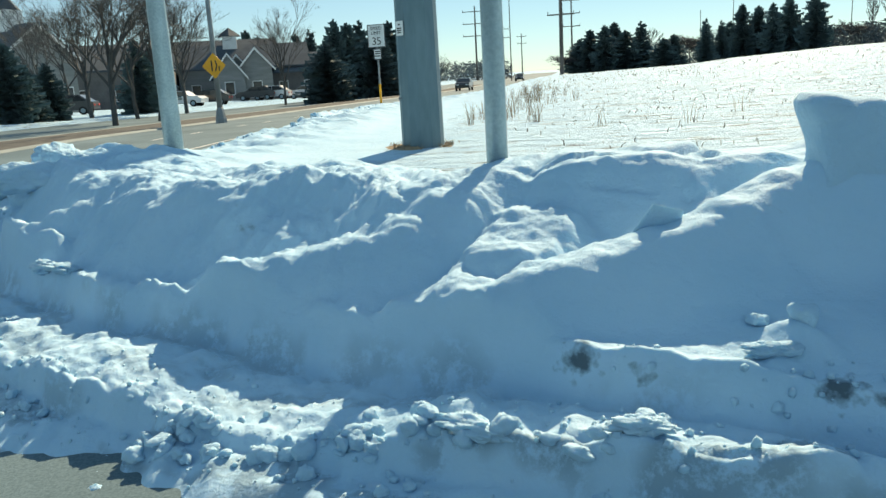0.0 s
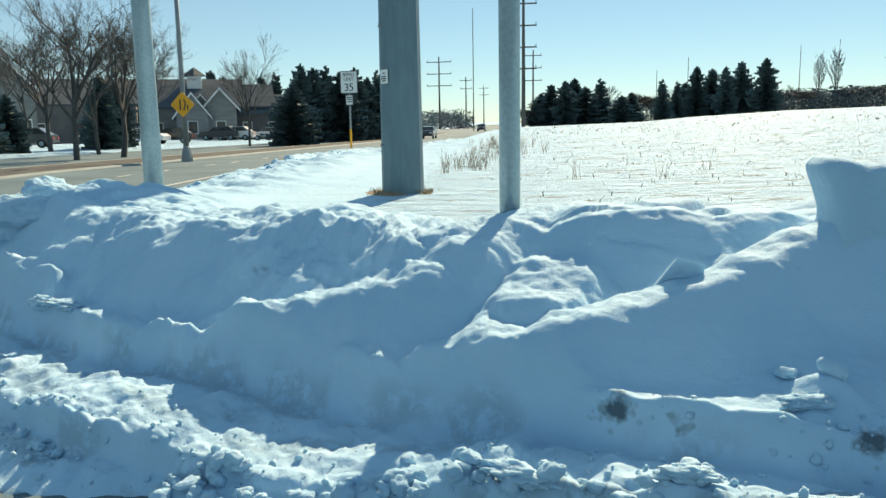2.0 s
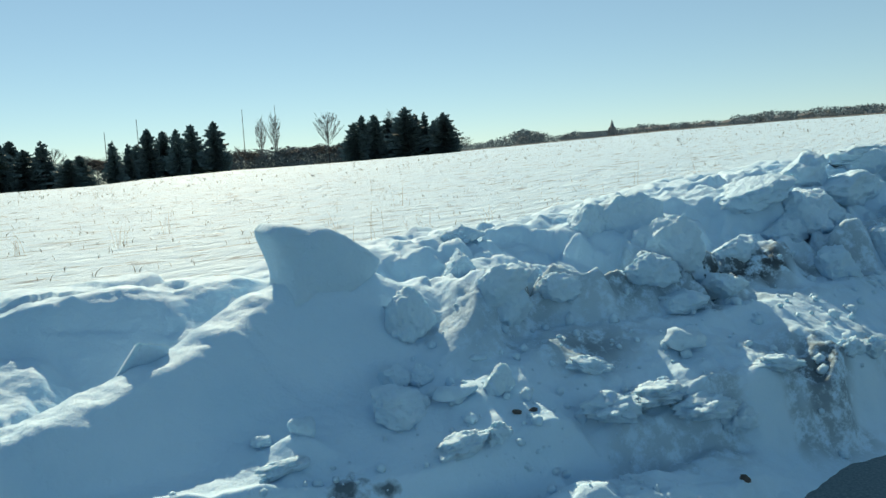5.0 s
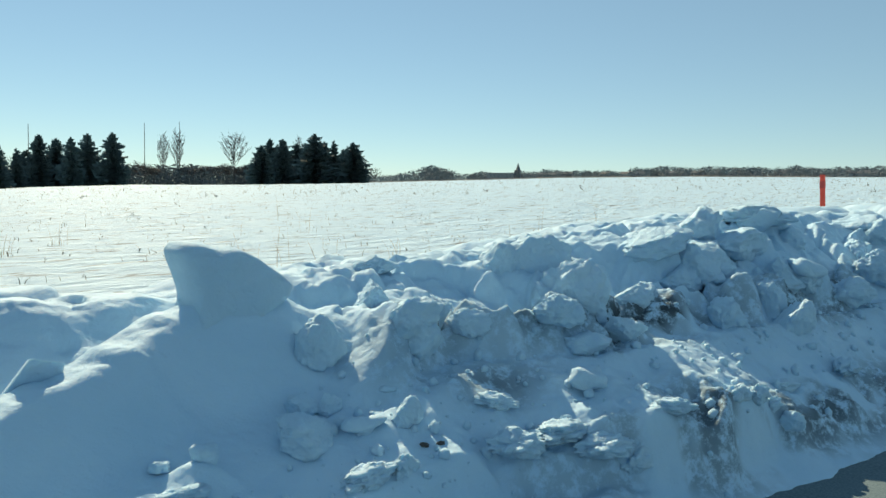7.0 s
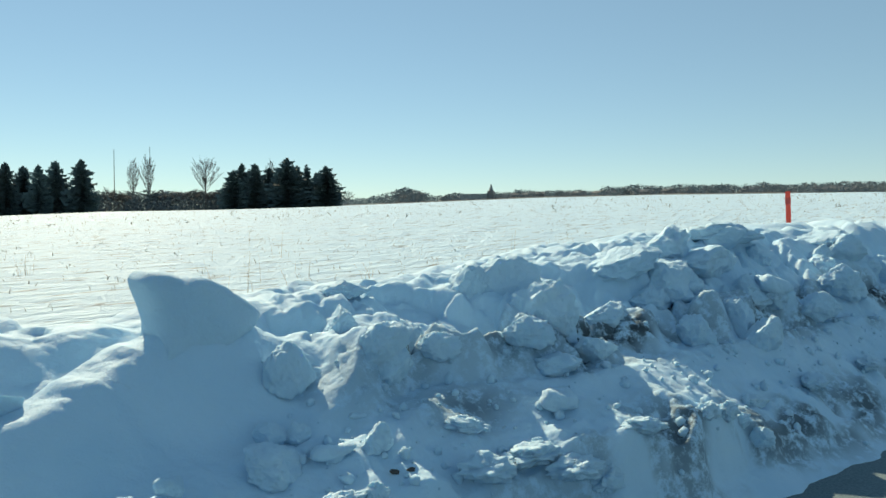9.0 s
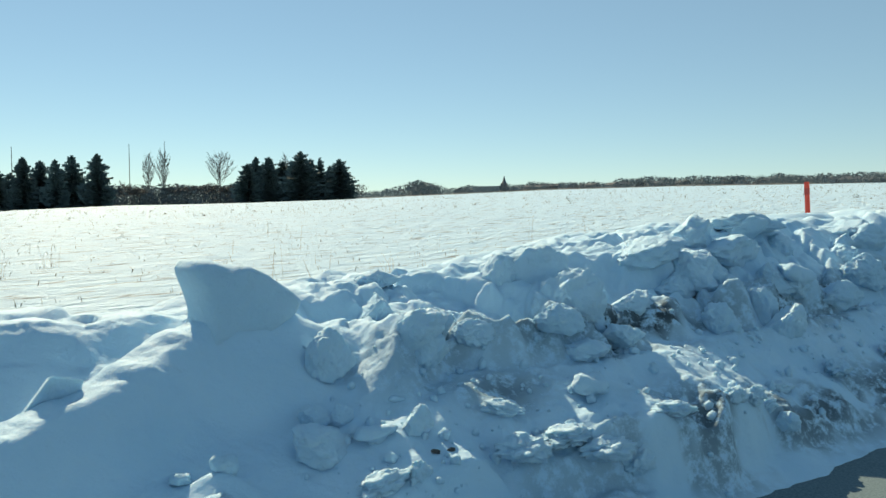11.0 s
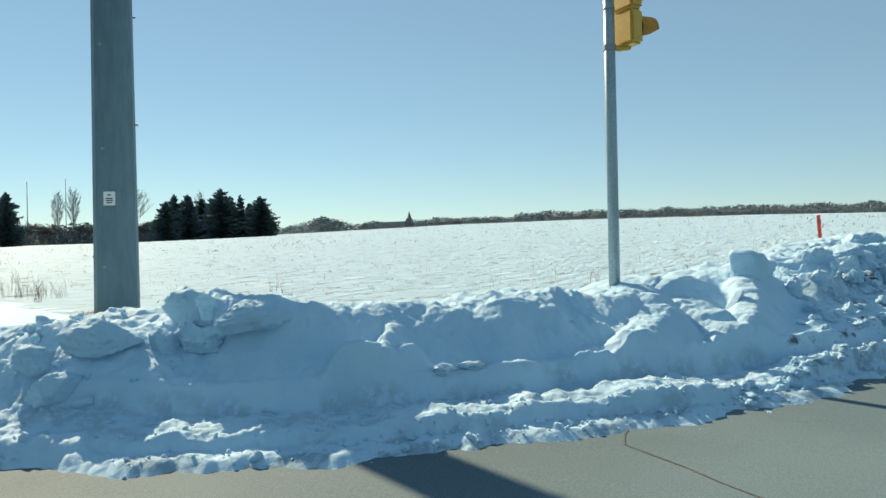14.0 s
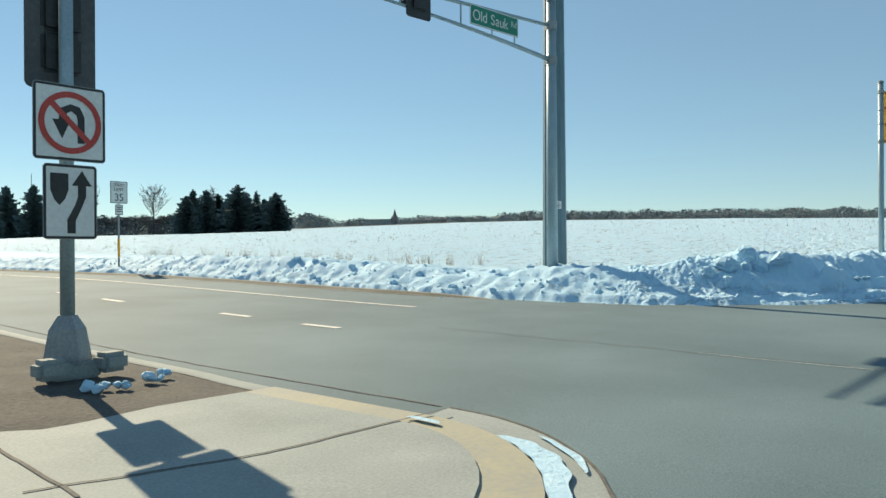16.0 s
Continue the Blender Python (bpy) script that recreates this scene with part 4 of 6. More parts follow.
# ---------------------------------------------------------------- median with its sign post
def median():
    # raised bed with kerb, and a flat concrete nose in front
    def at(q, y, h):
        x = q + 0.117 * (y - 10)
        return (x, y, float(road_z(np.array([x]), np.array([y]))[0]) + h)
    Y = np.r_[np.arange(8.6, 40, 0.6), np.arange(40, 150, 4)]
    Q = np.array([-18.1, -18.08, -17.92, -17.90, -17.2, -16.2, -15.2, -14.62, -14.60, -14.44, -14.42])
    H = np.array([-0.05, 0.05, 0.065, 0.05, 0.09, 0.11, 0.09, 0.05, 0.065, 0.05, -0.05])
    QQ, YY = np.meshgrid(Q, Y, indexing="ij")
    slant = np.where(YY < 10, (-14.4 - QQ) * 0.20, 0)
    YY = YY - 0.9 + slant * (1 - smooth(8, 14, YY))
    XX = QQ + 0.117 * (YY - 10)
    ZZ = road_z(XX, YY) + H[:, None] * (0.35 + 0.65 * smooth(7.9, 9.2, YY)) + 0.03 * fbm(XX * 1.5, YY * 1.5, 3, 91) * ((QQ > -17.9) & (QQ < -14.62))
    bed = new("median_bed", grid_mesh("median_bed", XX[3:8], YY[3:8], ZZ[3:8], SOIL))
    tagged(bed, "bare brown soil on the raised road median", "median", kind="structure")
    for nm, sl in (("median_kerb", slice(0, 4)), ("median_kerb_far", slice(7, 11))):
        kb = new(nm, grid_mesh(nm, XX[sl], YY[sl], ZZ[sl] + 0.004, CONCRETE, smooth=False))
        tagged(kb, "weathered concrete kerb of the median", "kerb", kind="structure")
    # nose
    ring = []
    for a in np.radians(np.linspace(-90, 90, 25)):
        ring.append((-16.25 + 1.80 * math.sin(a), 6.15 - 1.62 * math.cos(a)))
    left, right = (-18.05, 8.55), (-14.45, 7.85)
    pts = [left] + ring + [right]
    for nm, shrink, h, mat, lab in (("median_nose", 0.0, 0.035, KERB_YELLOW, "worn yellow painted concrete edge of the median nose"), ("median_pad", 0.34, 0.05, CONCRETE, "cracked concrete pad at the end of the median")):
        bm = bmesh.new()
        cx, cy = -16.25, 7.2
        top = []
        for x, y in pts:
            v = Vector((x - cx, y - cy))
            v = v * (1 - shrink / max(v.length, 0.5))
            px, py = cx + v.x, cy + v.y
            if y > 7.5:
                py = y
            top.append(bm.verts.new(at(px, py, h)))
        low = [bm.verts.new((v.co.x, v.co.y, v.co.z - 0.12)) for v in top]
        bm.faces.new(top)
        for k in range(len(top)):
            j = (k + 1) % len(top)
            bm.faces.new((top[k], low[k], low[j], top[j]))
        ob = new(nm, finish(nm, bm, mat))
        tagged(ob, lab, "median", kind="structure")
    # joints in the pad
    for (x0, y0), (x1, y1), w in (((-16.2, 6.37), (-14.75, 6.10), 0.02), ((-17.3, 6.9), (-16.2, 6.37), 0.02), ((-16.9, 8.1), (-17.2, 6.6), 0.025)):
        bm = bmesh.new()
        a, b = Vector((x0, y0)), Vector((x1, y1))
        n = Vector((-(b - a).y, (b - a).x)).normalized() * w
        n8 = 14
        lo, hi = [], []
        for k in range(n8 + 1):
            p = a.lerp(b, k / n8)
            wob = 0.02 * noise.noise(Vector((p.x * 4, p.y * 4, 0)))
            for side, row in ((1, lo), (-1, hi)):
                q = p + n * (side * 0.5) + n.normalized() * wob
                row.append(bm.verts.new((q.x, q.y, float(road_z(np.array([q.x]), np.array([q.y]))[0]) + 0.056)))
        for k in range(n8):
            bm.faces.new((lo[k], lo[k + 1], hi[k + 1], hi[k]))
        tagged(new("pad_joint", finish("pad_joint", bm, CRACK)), "dark joint in the concrete pad", "joint", kind="structure")
    # gutter slab round the nose, and the ice left on it
    def arc(name, a0, a1, r0, r1, h, mat, lab, cat, wave, taper):
        bm = bmesh.new()
        lo, hi = [], []
        for a in np.radians(np.linspace(a0, a1, 40)):
            wob = wave * noise.noise(Vector((a * 9, r0, 0)))
            t = math.sin(math.pi * (math.degrees(a) - a0) / (a1 - a0)) ** 0.5 if taper else 1.0
            for r, row in ((r0 + wob, lo), (r0 + (r1 - r0) * t + wob * 2, hi)):
                q, y = -16.25 + r * math.sin(a), 6.15 - r * 0.9 * math.cos(a)
                row.append(bm.verts.new(at(q, y, h)))
        for k in range(39):
            bm.faces.new((lo[k], lo[k + 1], hi[k + 1], hi[k]))
        tagged(new(name, finish(name, bm, mat)), lab, cat, kind="structure")
    arc("nose_gutter", -92, 92, 1.80, 2.16, 0.006, CONCRETE, "grey concrete gutter round the median nose", "gutter", 0.0, False)
    arc("gutter_seam", -92, 92, 2.15, 2.175, 0.010, CRACK, "dark seam between gutter and asphalt", "joint", 0.01, False)
    arc("gutter_ice", 22, 66, 1.81, 1.99, 0.030, SNOW_CHUNK, "thin strip of old ice in the gutter", "ice", 0.03, True)
    arc("gutter_ice", 40, 62, 2.07, 2.13, 0.022, SNOW_CHUNK, "thin strip of old ice in the gutter", "ice", 0.02, True)
    arc("gutter_ice", 80, 92, 1.60, 1.68, 0.058, SNOW_CHUNK, "thin strip of old ice on the pad", "ice", 0.02, True)
    stripe("gutter_seam", [along(-14.08, 6.3), along(-14.08, 40)], 0.02, 0.006, CRACK, "dark seam between gutter and asphalt", "joint", 0.03)


median()


def median_post():
    x, y, base = -15.55, 9.47, 0.0
    th = thing("median_sign_post", pose(x, y, base, 0, 0, -7), "grey signal post with two white signs on the median", "sign post")
    bm = bmesh.new()
    box(bm, -0.20, 0.20, -0.20, 0.20, -0.02, 0.12, 0.02)
    part("footing", bm, CONCRETE, th)
    bm = bmesh.new()
    tube(bm, [((0, 0, 0.10), 0.21), ((0, 0, 0.14), 0.21), ((0, 0, 0.40), 0.16), ((0, 0, 0.52), 0.08)], 4)
    part("base", bm, GALV_DARK, th)
    bm = bmesh.new()
    tube(bm, [((0, 0, 0.45), 0.06), ((0, 0, 4.2), 0.055)], 18)
    part("post", bm, GALV, th, smooth=True)
    kr = sign_plate("keep_right_plate", th, 0.455, 0.64, SIGN_WHITE, SIGN_BLACK, pose(0, -0.07, 1.49))
    tagged(kr, "white sign with a black arrow passing a shield")
    bm = bmesh.new()
    outline(bm, [(-0.17, 0.24), (-0.02, 0.24), (-0.02, 0.10), (-0.05, 0.02), (-0.095, -0.03), (-0.14, 0.02), (-0.17, 0.10)], -0.008, 0.003)
    part("shield_figure", bm, SIGN_BLACK, kr)
    bm = bmesh.new()
    outline(bm, [(-0.03, -0.27), (0.04, -0.27), (0.04, -0.16), (0.10, -0.03), (0.13, 0.05), (0.13, 0.14), (0.18, 0.14), (0.095, 0.27), (0.01, 0.14), (0.06, 0.14), (0.06, 0.04), (0.03, -0.04), (-0.03, -0.15)], -0.008, 0.003)
    part("arrow_figure", bm, SIGN_BLACK, kr)
    nt = sign_plate("no_turn_plate", th, 0.61, 0.65, SIGN_WHITE, SIGN_BLACK, pose(0, -0.07, 2.165))
    tagged(nt, "white sign with a turn arrow in a faded red ring")
    bm = bmesh.new()
    outline(bm, [(0.06, -0.17), (0.12, -0.17), (0.12, 0.06), (0.08, 0.14), (0.0, 0.16), (-0.08, 0.12), (-0.10, 0.02), (-0.15, 0.02), (-0.07, -0.14), (0.0, 0.02), (-0.04, 0.02), (-0.03, 0.08), (0.01, 0.10), (0.05, 0.07), (0.06, 0.03)], -0.008, 0.002)
    part("arrow_figure", bm, SIGN_BLACK, nt)
    bm = bmesh.new()
    n = 40
    inner = [bm.verts.new((0.215 * math.cos(k * math.tau / n), -0.0105, 0.215 * math.sin(k * math.tau / n))) for k in range(n)]
    outer = [bm.verts.new((0.265 * math.cos(k * math.tau / n), -0.0105, 0.265 * math.sin(k * math.tau / n))) for k in range(n)]
    for k in range(n):
        j = (k + 1) % n
        bm.faces.new((inner[k], inner[j], outer[j], outer[k]))
    part("ring_figure", bm, SIGN_RED, nt)
    bm = bmesh.new()
    outline(bm, [(-0.17, 0.135), (-0.135, 0.17), (0.17, -0.135), (0.135, -0.17)], -0.0105, 0.002)
    part("slash_figure", bm, SIGN_RED, nt)
    signal_head(th, pose(0.0, 0.16, 2.78, 0, 0, 180), BLACK, 3, GREYBACK)
    for z in (2.7, 3.7):
        bm = bmesh.new()
        box(bm, -0.03, 0.03, 0.0, 0.12, z - 0.03, z + 0.03, 0.008)
        part("bracket", bm, GALV_DARK, th)
    for sx in (-0.28, 0.26):
        c = thing("concrete_block", pose(x + sx, y - 0.22, 0.02, 0, 0, 20 * sx), "small weathered concrete block beside the sign post", "block", "blocks by the median post")
        bm = bmesh.new()
        box(bm, -0.13, 0.13, -0.10, 0.10, 0, 0.17, 0.04)
        part("block_body", bm, CONCRETE, c)


median_post()


# ---------------------------------------------------------------- road markings and cracks
stripe("lane_line", [along(-8.1, 11.2), along(-8.1, 60)], 0.11, 0.006, LINE_PAINT, "worn white lane line on the asphalt", "road marking")
for k in range(8):
    stripe("lane_dash", [along(-11.0, 12.5 + 6.1 * k), along(-11.0, 13.3 + 6.1 * k)], 0.12, 0.006, LINE_PAINT, "short worn white dash on the asphalt", "road marking")
    stripe("lane_dash", [along(-11.2 + 0.1, 10.3 + 6.1 * k), along(-11.2 + 0.1, 11.1 + 6.1 * k)], 0.12, 0.006, LINE_PAINT, "short worn white dash on the asphalt", "road marking")
for pts in ([(-2.3, 3.3), (-2.73, 3.1), (-3.05, 2.63), (-3.33, 2.17), (-3.9, 1.2)], [(-10.3, 9.2), (-10.64, 7.69), (-10.75, 6.59), (-11.0, 5.37), (-11.13, 4.51), (-11.3, 3.5)]):
    stripe("crack", pts, 0.013, 0.004, CRACK, "dark crack in the asphalt", "crack", 0.10)
for pts in ([(-11.0, 5.34), (-11.14, 4.83), (-11.2, 4.4), (-11.27, 4.01), (-11.29, 3.7)],):
    stripe("salt_line", pts, 0.012, 0.0055, LINE_PAINT, "white salt dried along a crack in the asphalt", "road marking", 0.02)


# ---------------------------------------------------------------- snow blocks on the bank
def chunk_mesh(seed, flat, angular):
    bm = bmesh.new()
    bmesh.ops.create_icosphere(bm, subdivisions=3, radius=1.0)
    for v in bm.verts:
        p = v.co.normalized()
        k = max(abs(p.x), abs(p.y), abs(p.z))
        r = (1 - angular) + angular * 0.74 / k
        r += 0.42 * noise.noise(p * 1.25 + Vector((seed * 7.1, 0, 0))) + 0.14 * noise.noise(p * 3.4 + Vector((0, seed * 5.3, 0))) + 0.06 * noise.noise(p * 8 + Vector((0, 0, seed * 3.7)))
        v.co = Vector((p.x, p.y * 0.85, p.z * flat)) * r
    return finish("snow_block", bm, SNOW_CHUNK, True)


def slab_mesh(seed):
    """A broken piece of packed snow: a lump cut by planes, its edges worn."""
    r = random.Random(seed)
    bm = bmesh.new()
    bmesh.ops.create_icosphere(bm, subdivisions=5, radius=1.0)
    cuts = [(Vector((r.gauss(0, 1), r.gauss(0, 1), r.gauss(0, 1))).normalized(), r.uniform(0.50, 0.80)) for _ in range(9)]
    off = Vector((seed * 3.1, seed * 1.3, 0))
    for v in bm.verts:
        p = v.co.copy()
        p *= 1 + 0.10 * noise.noise(p * 1.6 + off)
        for n, k in cuts:
            over = p.dot(n) - k
            if over > 0:
                p -= n * (over * 0.93)
        p *= 1 + 0.16 * noise.noise(p * 2.6 + off) + 0.10 * noise.noise(p * 6 + off) + 0.06 * noise.noise(p * 13 + off) + 0.03 * noise.noise(p * 27 + off)
        v.co = p * 1.35
    return finish("snow_block", bm, SNOW_CHUNK, True)


SLABS = [slab_mesh(k + 40) for k in range(10)]
CHUNKS = [chunk_mesh(k, 0.60 + 0.08 * (k % 4), 0.15 + 0.12 * (k % 3)) for k in range(9)]


def crust_mesh(seed):
    """A ragged piece of frozen crust."""
    bm = bmesh.new()
    bmesh.ops.create_icosphere(bm, subdivisions=5, radius=1.0)
    for v in bm.verts:
        p = v.co.normalized()
        o = Vector((seed * 4.3, seed * 1.7, 0))
        r = 1 + 0.40 * noise.noise(p * 1.7 + o) + 0.20 * noise.noise(p * 4.1 + o) + 0.12 * noise.noise(p * 9 + o) + 0.09 * noise.noise(p * 17 + o)
        v.co = Vector((p.x, p.y * 0.75, p.z * 0.8)) * r
    return finish("snow_crust", bm, SNOW_CHUNK, True)


CRUSTS = [crust_mesh(k + 1) for k in range(4)]
DIRT_CLOD = chunk_mesh(11, 0.6, 0.3)
DIRT_CLOD.materials.clear()
DIRT_CLOD.materials.append(SOIL)
rnd = random.Random(5)


def block(x, y, size, label="rounded block of old snow lying on the snow bank", turn=None, sink=0.25, mesh=None, lift=0.0):
    me = mesh or rnd.choice(CHUNKS)
    z = at_bank(x, y)
    ob = new("snow_block", me)
    ob.matrix_world = pose(x, y, z + size * (0.62 - sink) + lift, rnd.uniform(-25, 25), rnd.uniform(-25, 25), turn if turn is not None else rnd.uniform(0, 360)) @ Matrix.Diagonal((size, size * rnd.uniform(0.8, 1.1), size * rnd.uniform(0.8, 1.1), 1))
    return tagged(ob, label, "snow block", "snow blocks on the bank")


def slab():
    """A cornice-like slab: an outline drawn through several layers and rounded."""
    pts = [(1.19, 1.235), (1.225, 1.275), (1.30, 1.275), (1.37, 1.25), (1.45, 1.25), (1.54, 1.215), (1.62, 1.14), (1.72, 1.06), (1.66, 1.00), (1.50, 0.90), (1.30, 0.84), (1.22, 0.86), (1.265, 1.00), (1.245, 1.12)]
    bm = bmesh.new()
    cx, cz = 1.40, 1.06
    rows = []
    for y, k in ((-0.13, 0.80), (-0.10, 0.96), (0.0, 1.0), (0.12, 0.97), (0.16, 0.8)):
        rows.append([bm.verts.new((cx + (x - cx) * k + 0.12 * y, 3.34 + y - 0.18 * (x - cx) + 0.3 * max(1.05 - z, 0) * (-1 if y < 0 else 0.3), cz + (z - cz) * k + 0.02 * noise.noise(Vector((x * 6, y * 9, z * 6))))) for x, z in pts])
    n = len(pts)
    for p, q in zip(rows, rows[1:]):
        for k in range(n):
            bm.faces.new((p[k], p[(k + 1) % n], q[(k + 1) % n], q[k]))
    bm.faces.new(rows[0])
    bm.faces.new(rows[-1])
    bmesh.ops.subdivide_edges(bm, edges=list(bm.edges), cuts=3, use_grid_fill=True)
    for _ in range(3):
        bmesh.ops.smooth_vert(bm, verts=list(bm.verts), factor=0.5, use_axis_x=True, use_axis_y=True, use_axis_z=True)
    for v in bm.verts:
        v.co += v.normal * (0.014 * noise.noise(v.co * 7) + 0.006 * noise.noise(v.co * 19))
    ob = new("snow_slab", finish("snow_slab", bm, SNOW_CHUNK, True))
    tagged(ob, "upright slab of packed snow standing on the bank", "snow block")
    # small pointed plate of crust leaning on the ridge
    bm = bmesh.new()
    tri = [(0.46, 3.29, 0.68), (0.585, 3.21, 0.885), (0.71, 3.23, 0.85), (0.70, 3.30, 0.68)]
    f = [bm.verts.new(p) for p in tri]
    b = [bm.verts.new((p[0] + 0.02, p[1] + 0.09, p[2] - 0.02)) for p in tri]
    bm.faces.new(f)
    bm.faces.new(b)
    for k in range(4):
        bm.faces.new((f[k], f[(k + 1) % 4], b[(k + 1) % 4], b[k]))
    bmesh.ops.bevel(bm, geom=list(bm.edges), offset=0.006, segments=1, affect="EDGES", clamp_overlap=True)
    ob = new("crust_plate", finish("crust_plate", bm, SNOW_CHUNK))
    tagged(ob, "pointed plate of snow crust leaning on the bank", "snow block")


slab()
for x, y, r in ((5.2, 2.15, 0.14), (5.63, 2.66, 0.17), (0.83, 2.74, 0.045), (0.94, 2.63, 0.05)):
    block(x, y, r)
for k in range(30):
    s = -1.9 - 9.0 * rnd.random() ** 1.2
    x, y = kerb_at(np.array([s]), np.array([rnd.uniform(0.84, 1.5)]))
    block(float(x[0]), float(y[0]), rnd.uniform(0.07, 0.15) * (1 + 0.04 * (-s - 1.9)), "angular block of old snow bedded in the ploughed bank", sink=0.75, mesh=rnd.choice(SLABS))


# blocks that can be told apart on the bank: place, half width, half height, kind
for x, y, z, w, h, k in ((2.06, 2.78, 0.91, 0.133, 0.093, "s"), (2.41, 2.75, 0.88, 0.085, 0.062, "s"), (2.84, 2.53, 0.92, 0.119, 0.075, "s"), (3.22, 2.38, 0.8, 0.111, 0.079, "s"), (2.88, 2.42, 0.75, 0.134, 0.06, "s"), (1.67, 2.95, 0.82, 0.098, 0.116, "s"),
                         (1.32, 2.6, 0.58, 0.113, 0.063, "s"), (1.44, 2.76, 0.63, 0.072, 0.048, "s"), (1.53, 2.72, 0.64, 0.048, 0.043, "s"), (1.54, 2.53, 0.6, 0.093, 0.065, "c"), (1.7, 2.44, 0.62, 0.059, 0.075, "s"), (1.79, 2.64, 0.68, 0.055, 0.025, "c"),
                         (1.39, 2.31, 0.49, 0.119, 0.06, "k"), (1.52, 2.25, 0.5, 0.055, 0.076, "k"), (2.14, 2.35, 0.62, 0.102, 0.046, "k"), (2.28, 2.12, 0.51, 0.178, 0.063, "k"), (2.01, 2.13, 0.51, 0.131, 0.067, "k"), (2.38, 1.96, 0.46, 0.128, 0.064, "k"),
                         (2.52, 1.89, 0.39, 0.084, 0.079, "k"), (2.76, 1.85, 0.58, 0.109, 0.049, "k"), (3.22, 1.76, 0.57, 0.075, 0.066, "k"), (3.35, 1.71, 0.56, 0.068, 0.062, "k"), (3.53, 1.71, 0.48, 0.058, 0.048, "k"), (3.58, 1.63, 0.39, 0.058, 0.052, "s"),
                         (5.24, 2.13, 0.99, 0.124, 0.08, "s"), (4.68, 2.16, 0.86, 0.122, 0.143, "s"), (4.6, 1.99, 0.79, 0.112, 0.139, "s"), (5.81, 2.72, 1.39, 0.298, 0.09, "s"), (4.29, 2.74, 1.23, 0.237, 0.087, "s"), (7.08, 2.39, 1.35, 0.318, 0.104, "s"),
                         (4.73, 2.62, 1.1, 0.211, 0.135, "s"), (5.09, 2.57, 1.25, 0.244, 0.111, "s"), (2.45, 3.47, 1.1, 0.112, 0.051, "s"), (4.19, 2.24, 0.81, 0.132, 0.12, "s"), (4.34, 2.64, 1.01, 0.159, 0.087, "s"), (3.78, 2.62, 0.94, 0.144, 0.072, "s"),
                         (6.19, 1.94, 1.05, 0.178, 0.127, "s"), (2.6, 2.19, 0.67, 0.123, 0.093, "c"), (5.53, 1.95, 0.88, 0.162, 0.129, "s"), (-3.52, 6.39, 0.92, 0.213, 0.133, "s"), (-3.41, 5.81, 0.86, 0.259, 0.116, "s"), (-3.66, 6.17, 0.67, 0.155, 0.119, "s"),
                         (-3.84, 6.32, 0.66, 0.11, 0.11, "s"), (-4.15, 6.62, 0.73, 0.241, 0.13, "s"), (-4.58, 6.56, 0.4, 0.17, 0.112, "s"), (-3.7, 5.33, 0.24, 0.058, 0.033, "c"), (-4.46, 6.37, 0.34, 0.088, 0.066, "c"), (-4.53, 6.9, 0.59, 0.164, 0.094, "s"),
                         (-2.69, 4.56, 0.45, 0.111, 0.055, "k"), (-2.5, 4.43, 0.46, 0.13, 0.043, "k")):
    z = z - 0.35 * h if k == "s" and x > 3.7 else z
    pick = {"s": SLABS, "c": CHUNKS, "k": CRUSTS}[k]
    ob = new("snow_crust" if k == "k" else "snow_block", rnd.choice(pick))
    ob.matrix_world = pose(x, y, z, rnd.uniform(-12, 12), rnd.uniform(-14, 14), rnd.uniform(-35, 10)) @ Matrix.Diagonal((0.92 * w, 0.75 * w, 0.92 * h, 1))
    if k == "k":
        tagged(ob, "ragged piece of frozen snow crust at the foot of the bank", "snow crust", "pieces of crust at the foot of the bank")
    else:
        tagged(ob, "broken block of packed snow lying on the ploughed bank", "snow block", "snow blocks on the bank")
for k in range(38):
    s = rnd.uniform(6.5, 22)
    x, y = kerb_at(np.array([s]), np.array([rnd.uniform(0.25, 1.6)]))
    block(float(x[0]), float(y[0]), rnd.uniform(0.05, 0.11), sink=0.6)
for k in range(120):
    s = rnd.uniform(-0.4, 1.5) if k % 4 else rnd.uniform(1.5, 5.5)
    x, y = kerb_at(np.array([s]), np.array([rnd.gauss(0.07, 0.07) if s < 1.5 else rnd.uniform(-0.02, 0.20)]))
    block(float(x[0]), float(y[0]), 0.014 + 0.034 * rnd.random() ** 1.6, "small rounded lump of snow thrown to the road edge", sink=0.2)


for k, (x, y, r, long) in enumerate(((3.90, 1.80, 0.08, 1.4), (4.60, 1.68, 0.09, 1.5),
                                 (1.15, 2.20, 0.06, 1.2), (0.80, 2.52, 0.05, 1.8), (0.35, 2.30, 0.06, 1.6), (-0.15, 2.42, 0.06, 2.0), (5.3, 1.55, 0.09, 1.4), (6.2, 1.4, 0.1, 1.4))):
    ob = new("snow_crust", CRUSTS[k % 4])
    ob.matrix_world = pose(x, y, at_bank(x, y) + 0.25 * r, 0, 0, -12 + 25 * math.sin(k * 2.3)) @ Matrix.Diagonal((r * long, r, r * 0.62, 1))
    tagged(ob, "ragged piece of frozen snow crust at the foot of the bank", "snow crust", "pieces of crust at the foot of the bank")
for x, y, r in ((1.72, 2.27, 0.025), (2.25, 1.72, 0.025), (1.66, 2.30, 0.018)):
    ob = block(x, y, r, "dark clod of frozen soil at the lip of the snow bank", sink=0.5, mesh=DIRT_CLOD)
    ob.name = "soil_clod"
    tagged(ob, "dark clod of frozen soil at the lip of the snow bank", "soil clod", "soil clods on the bank")


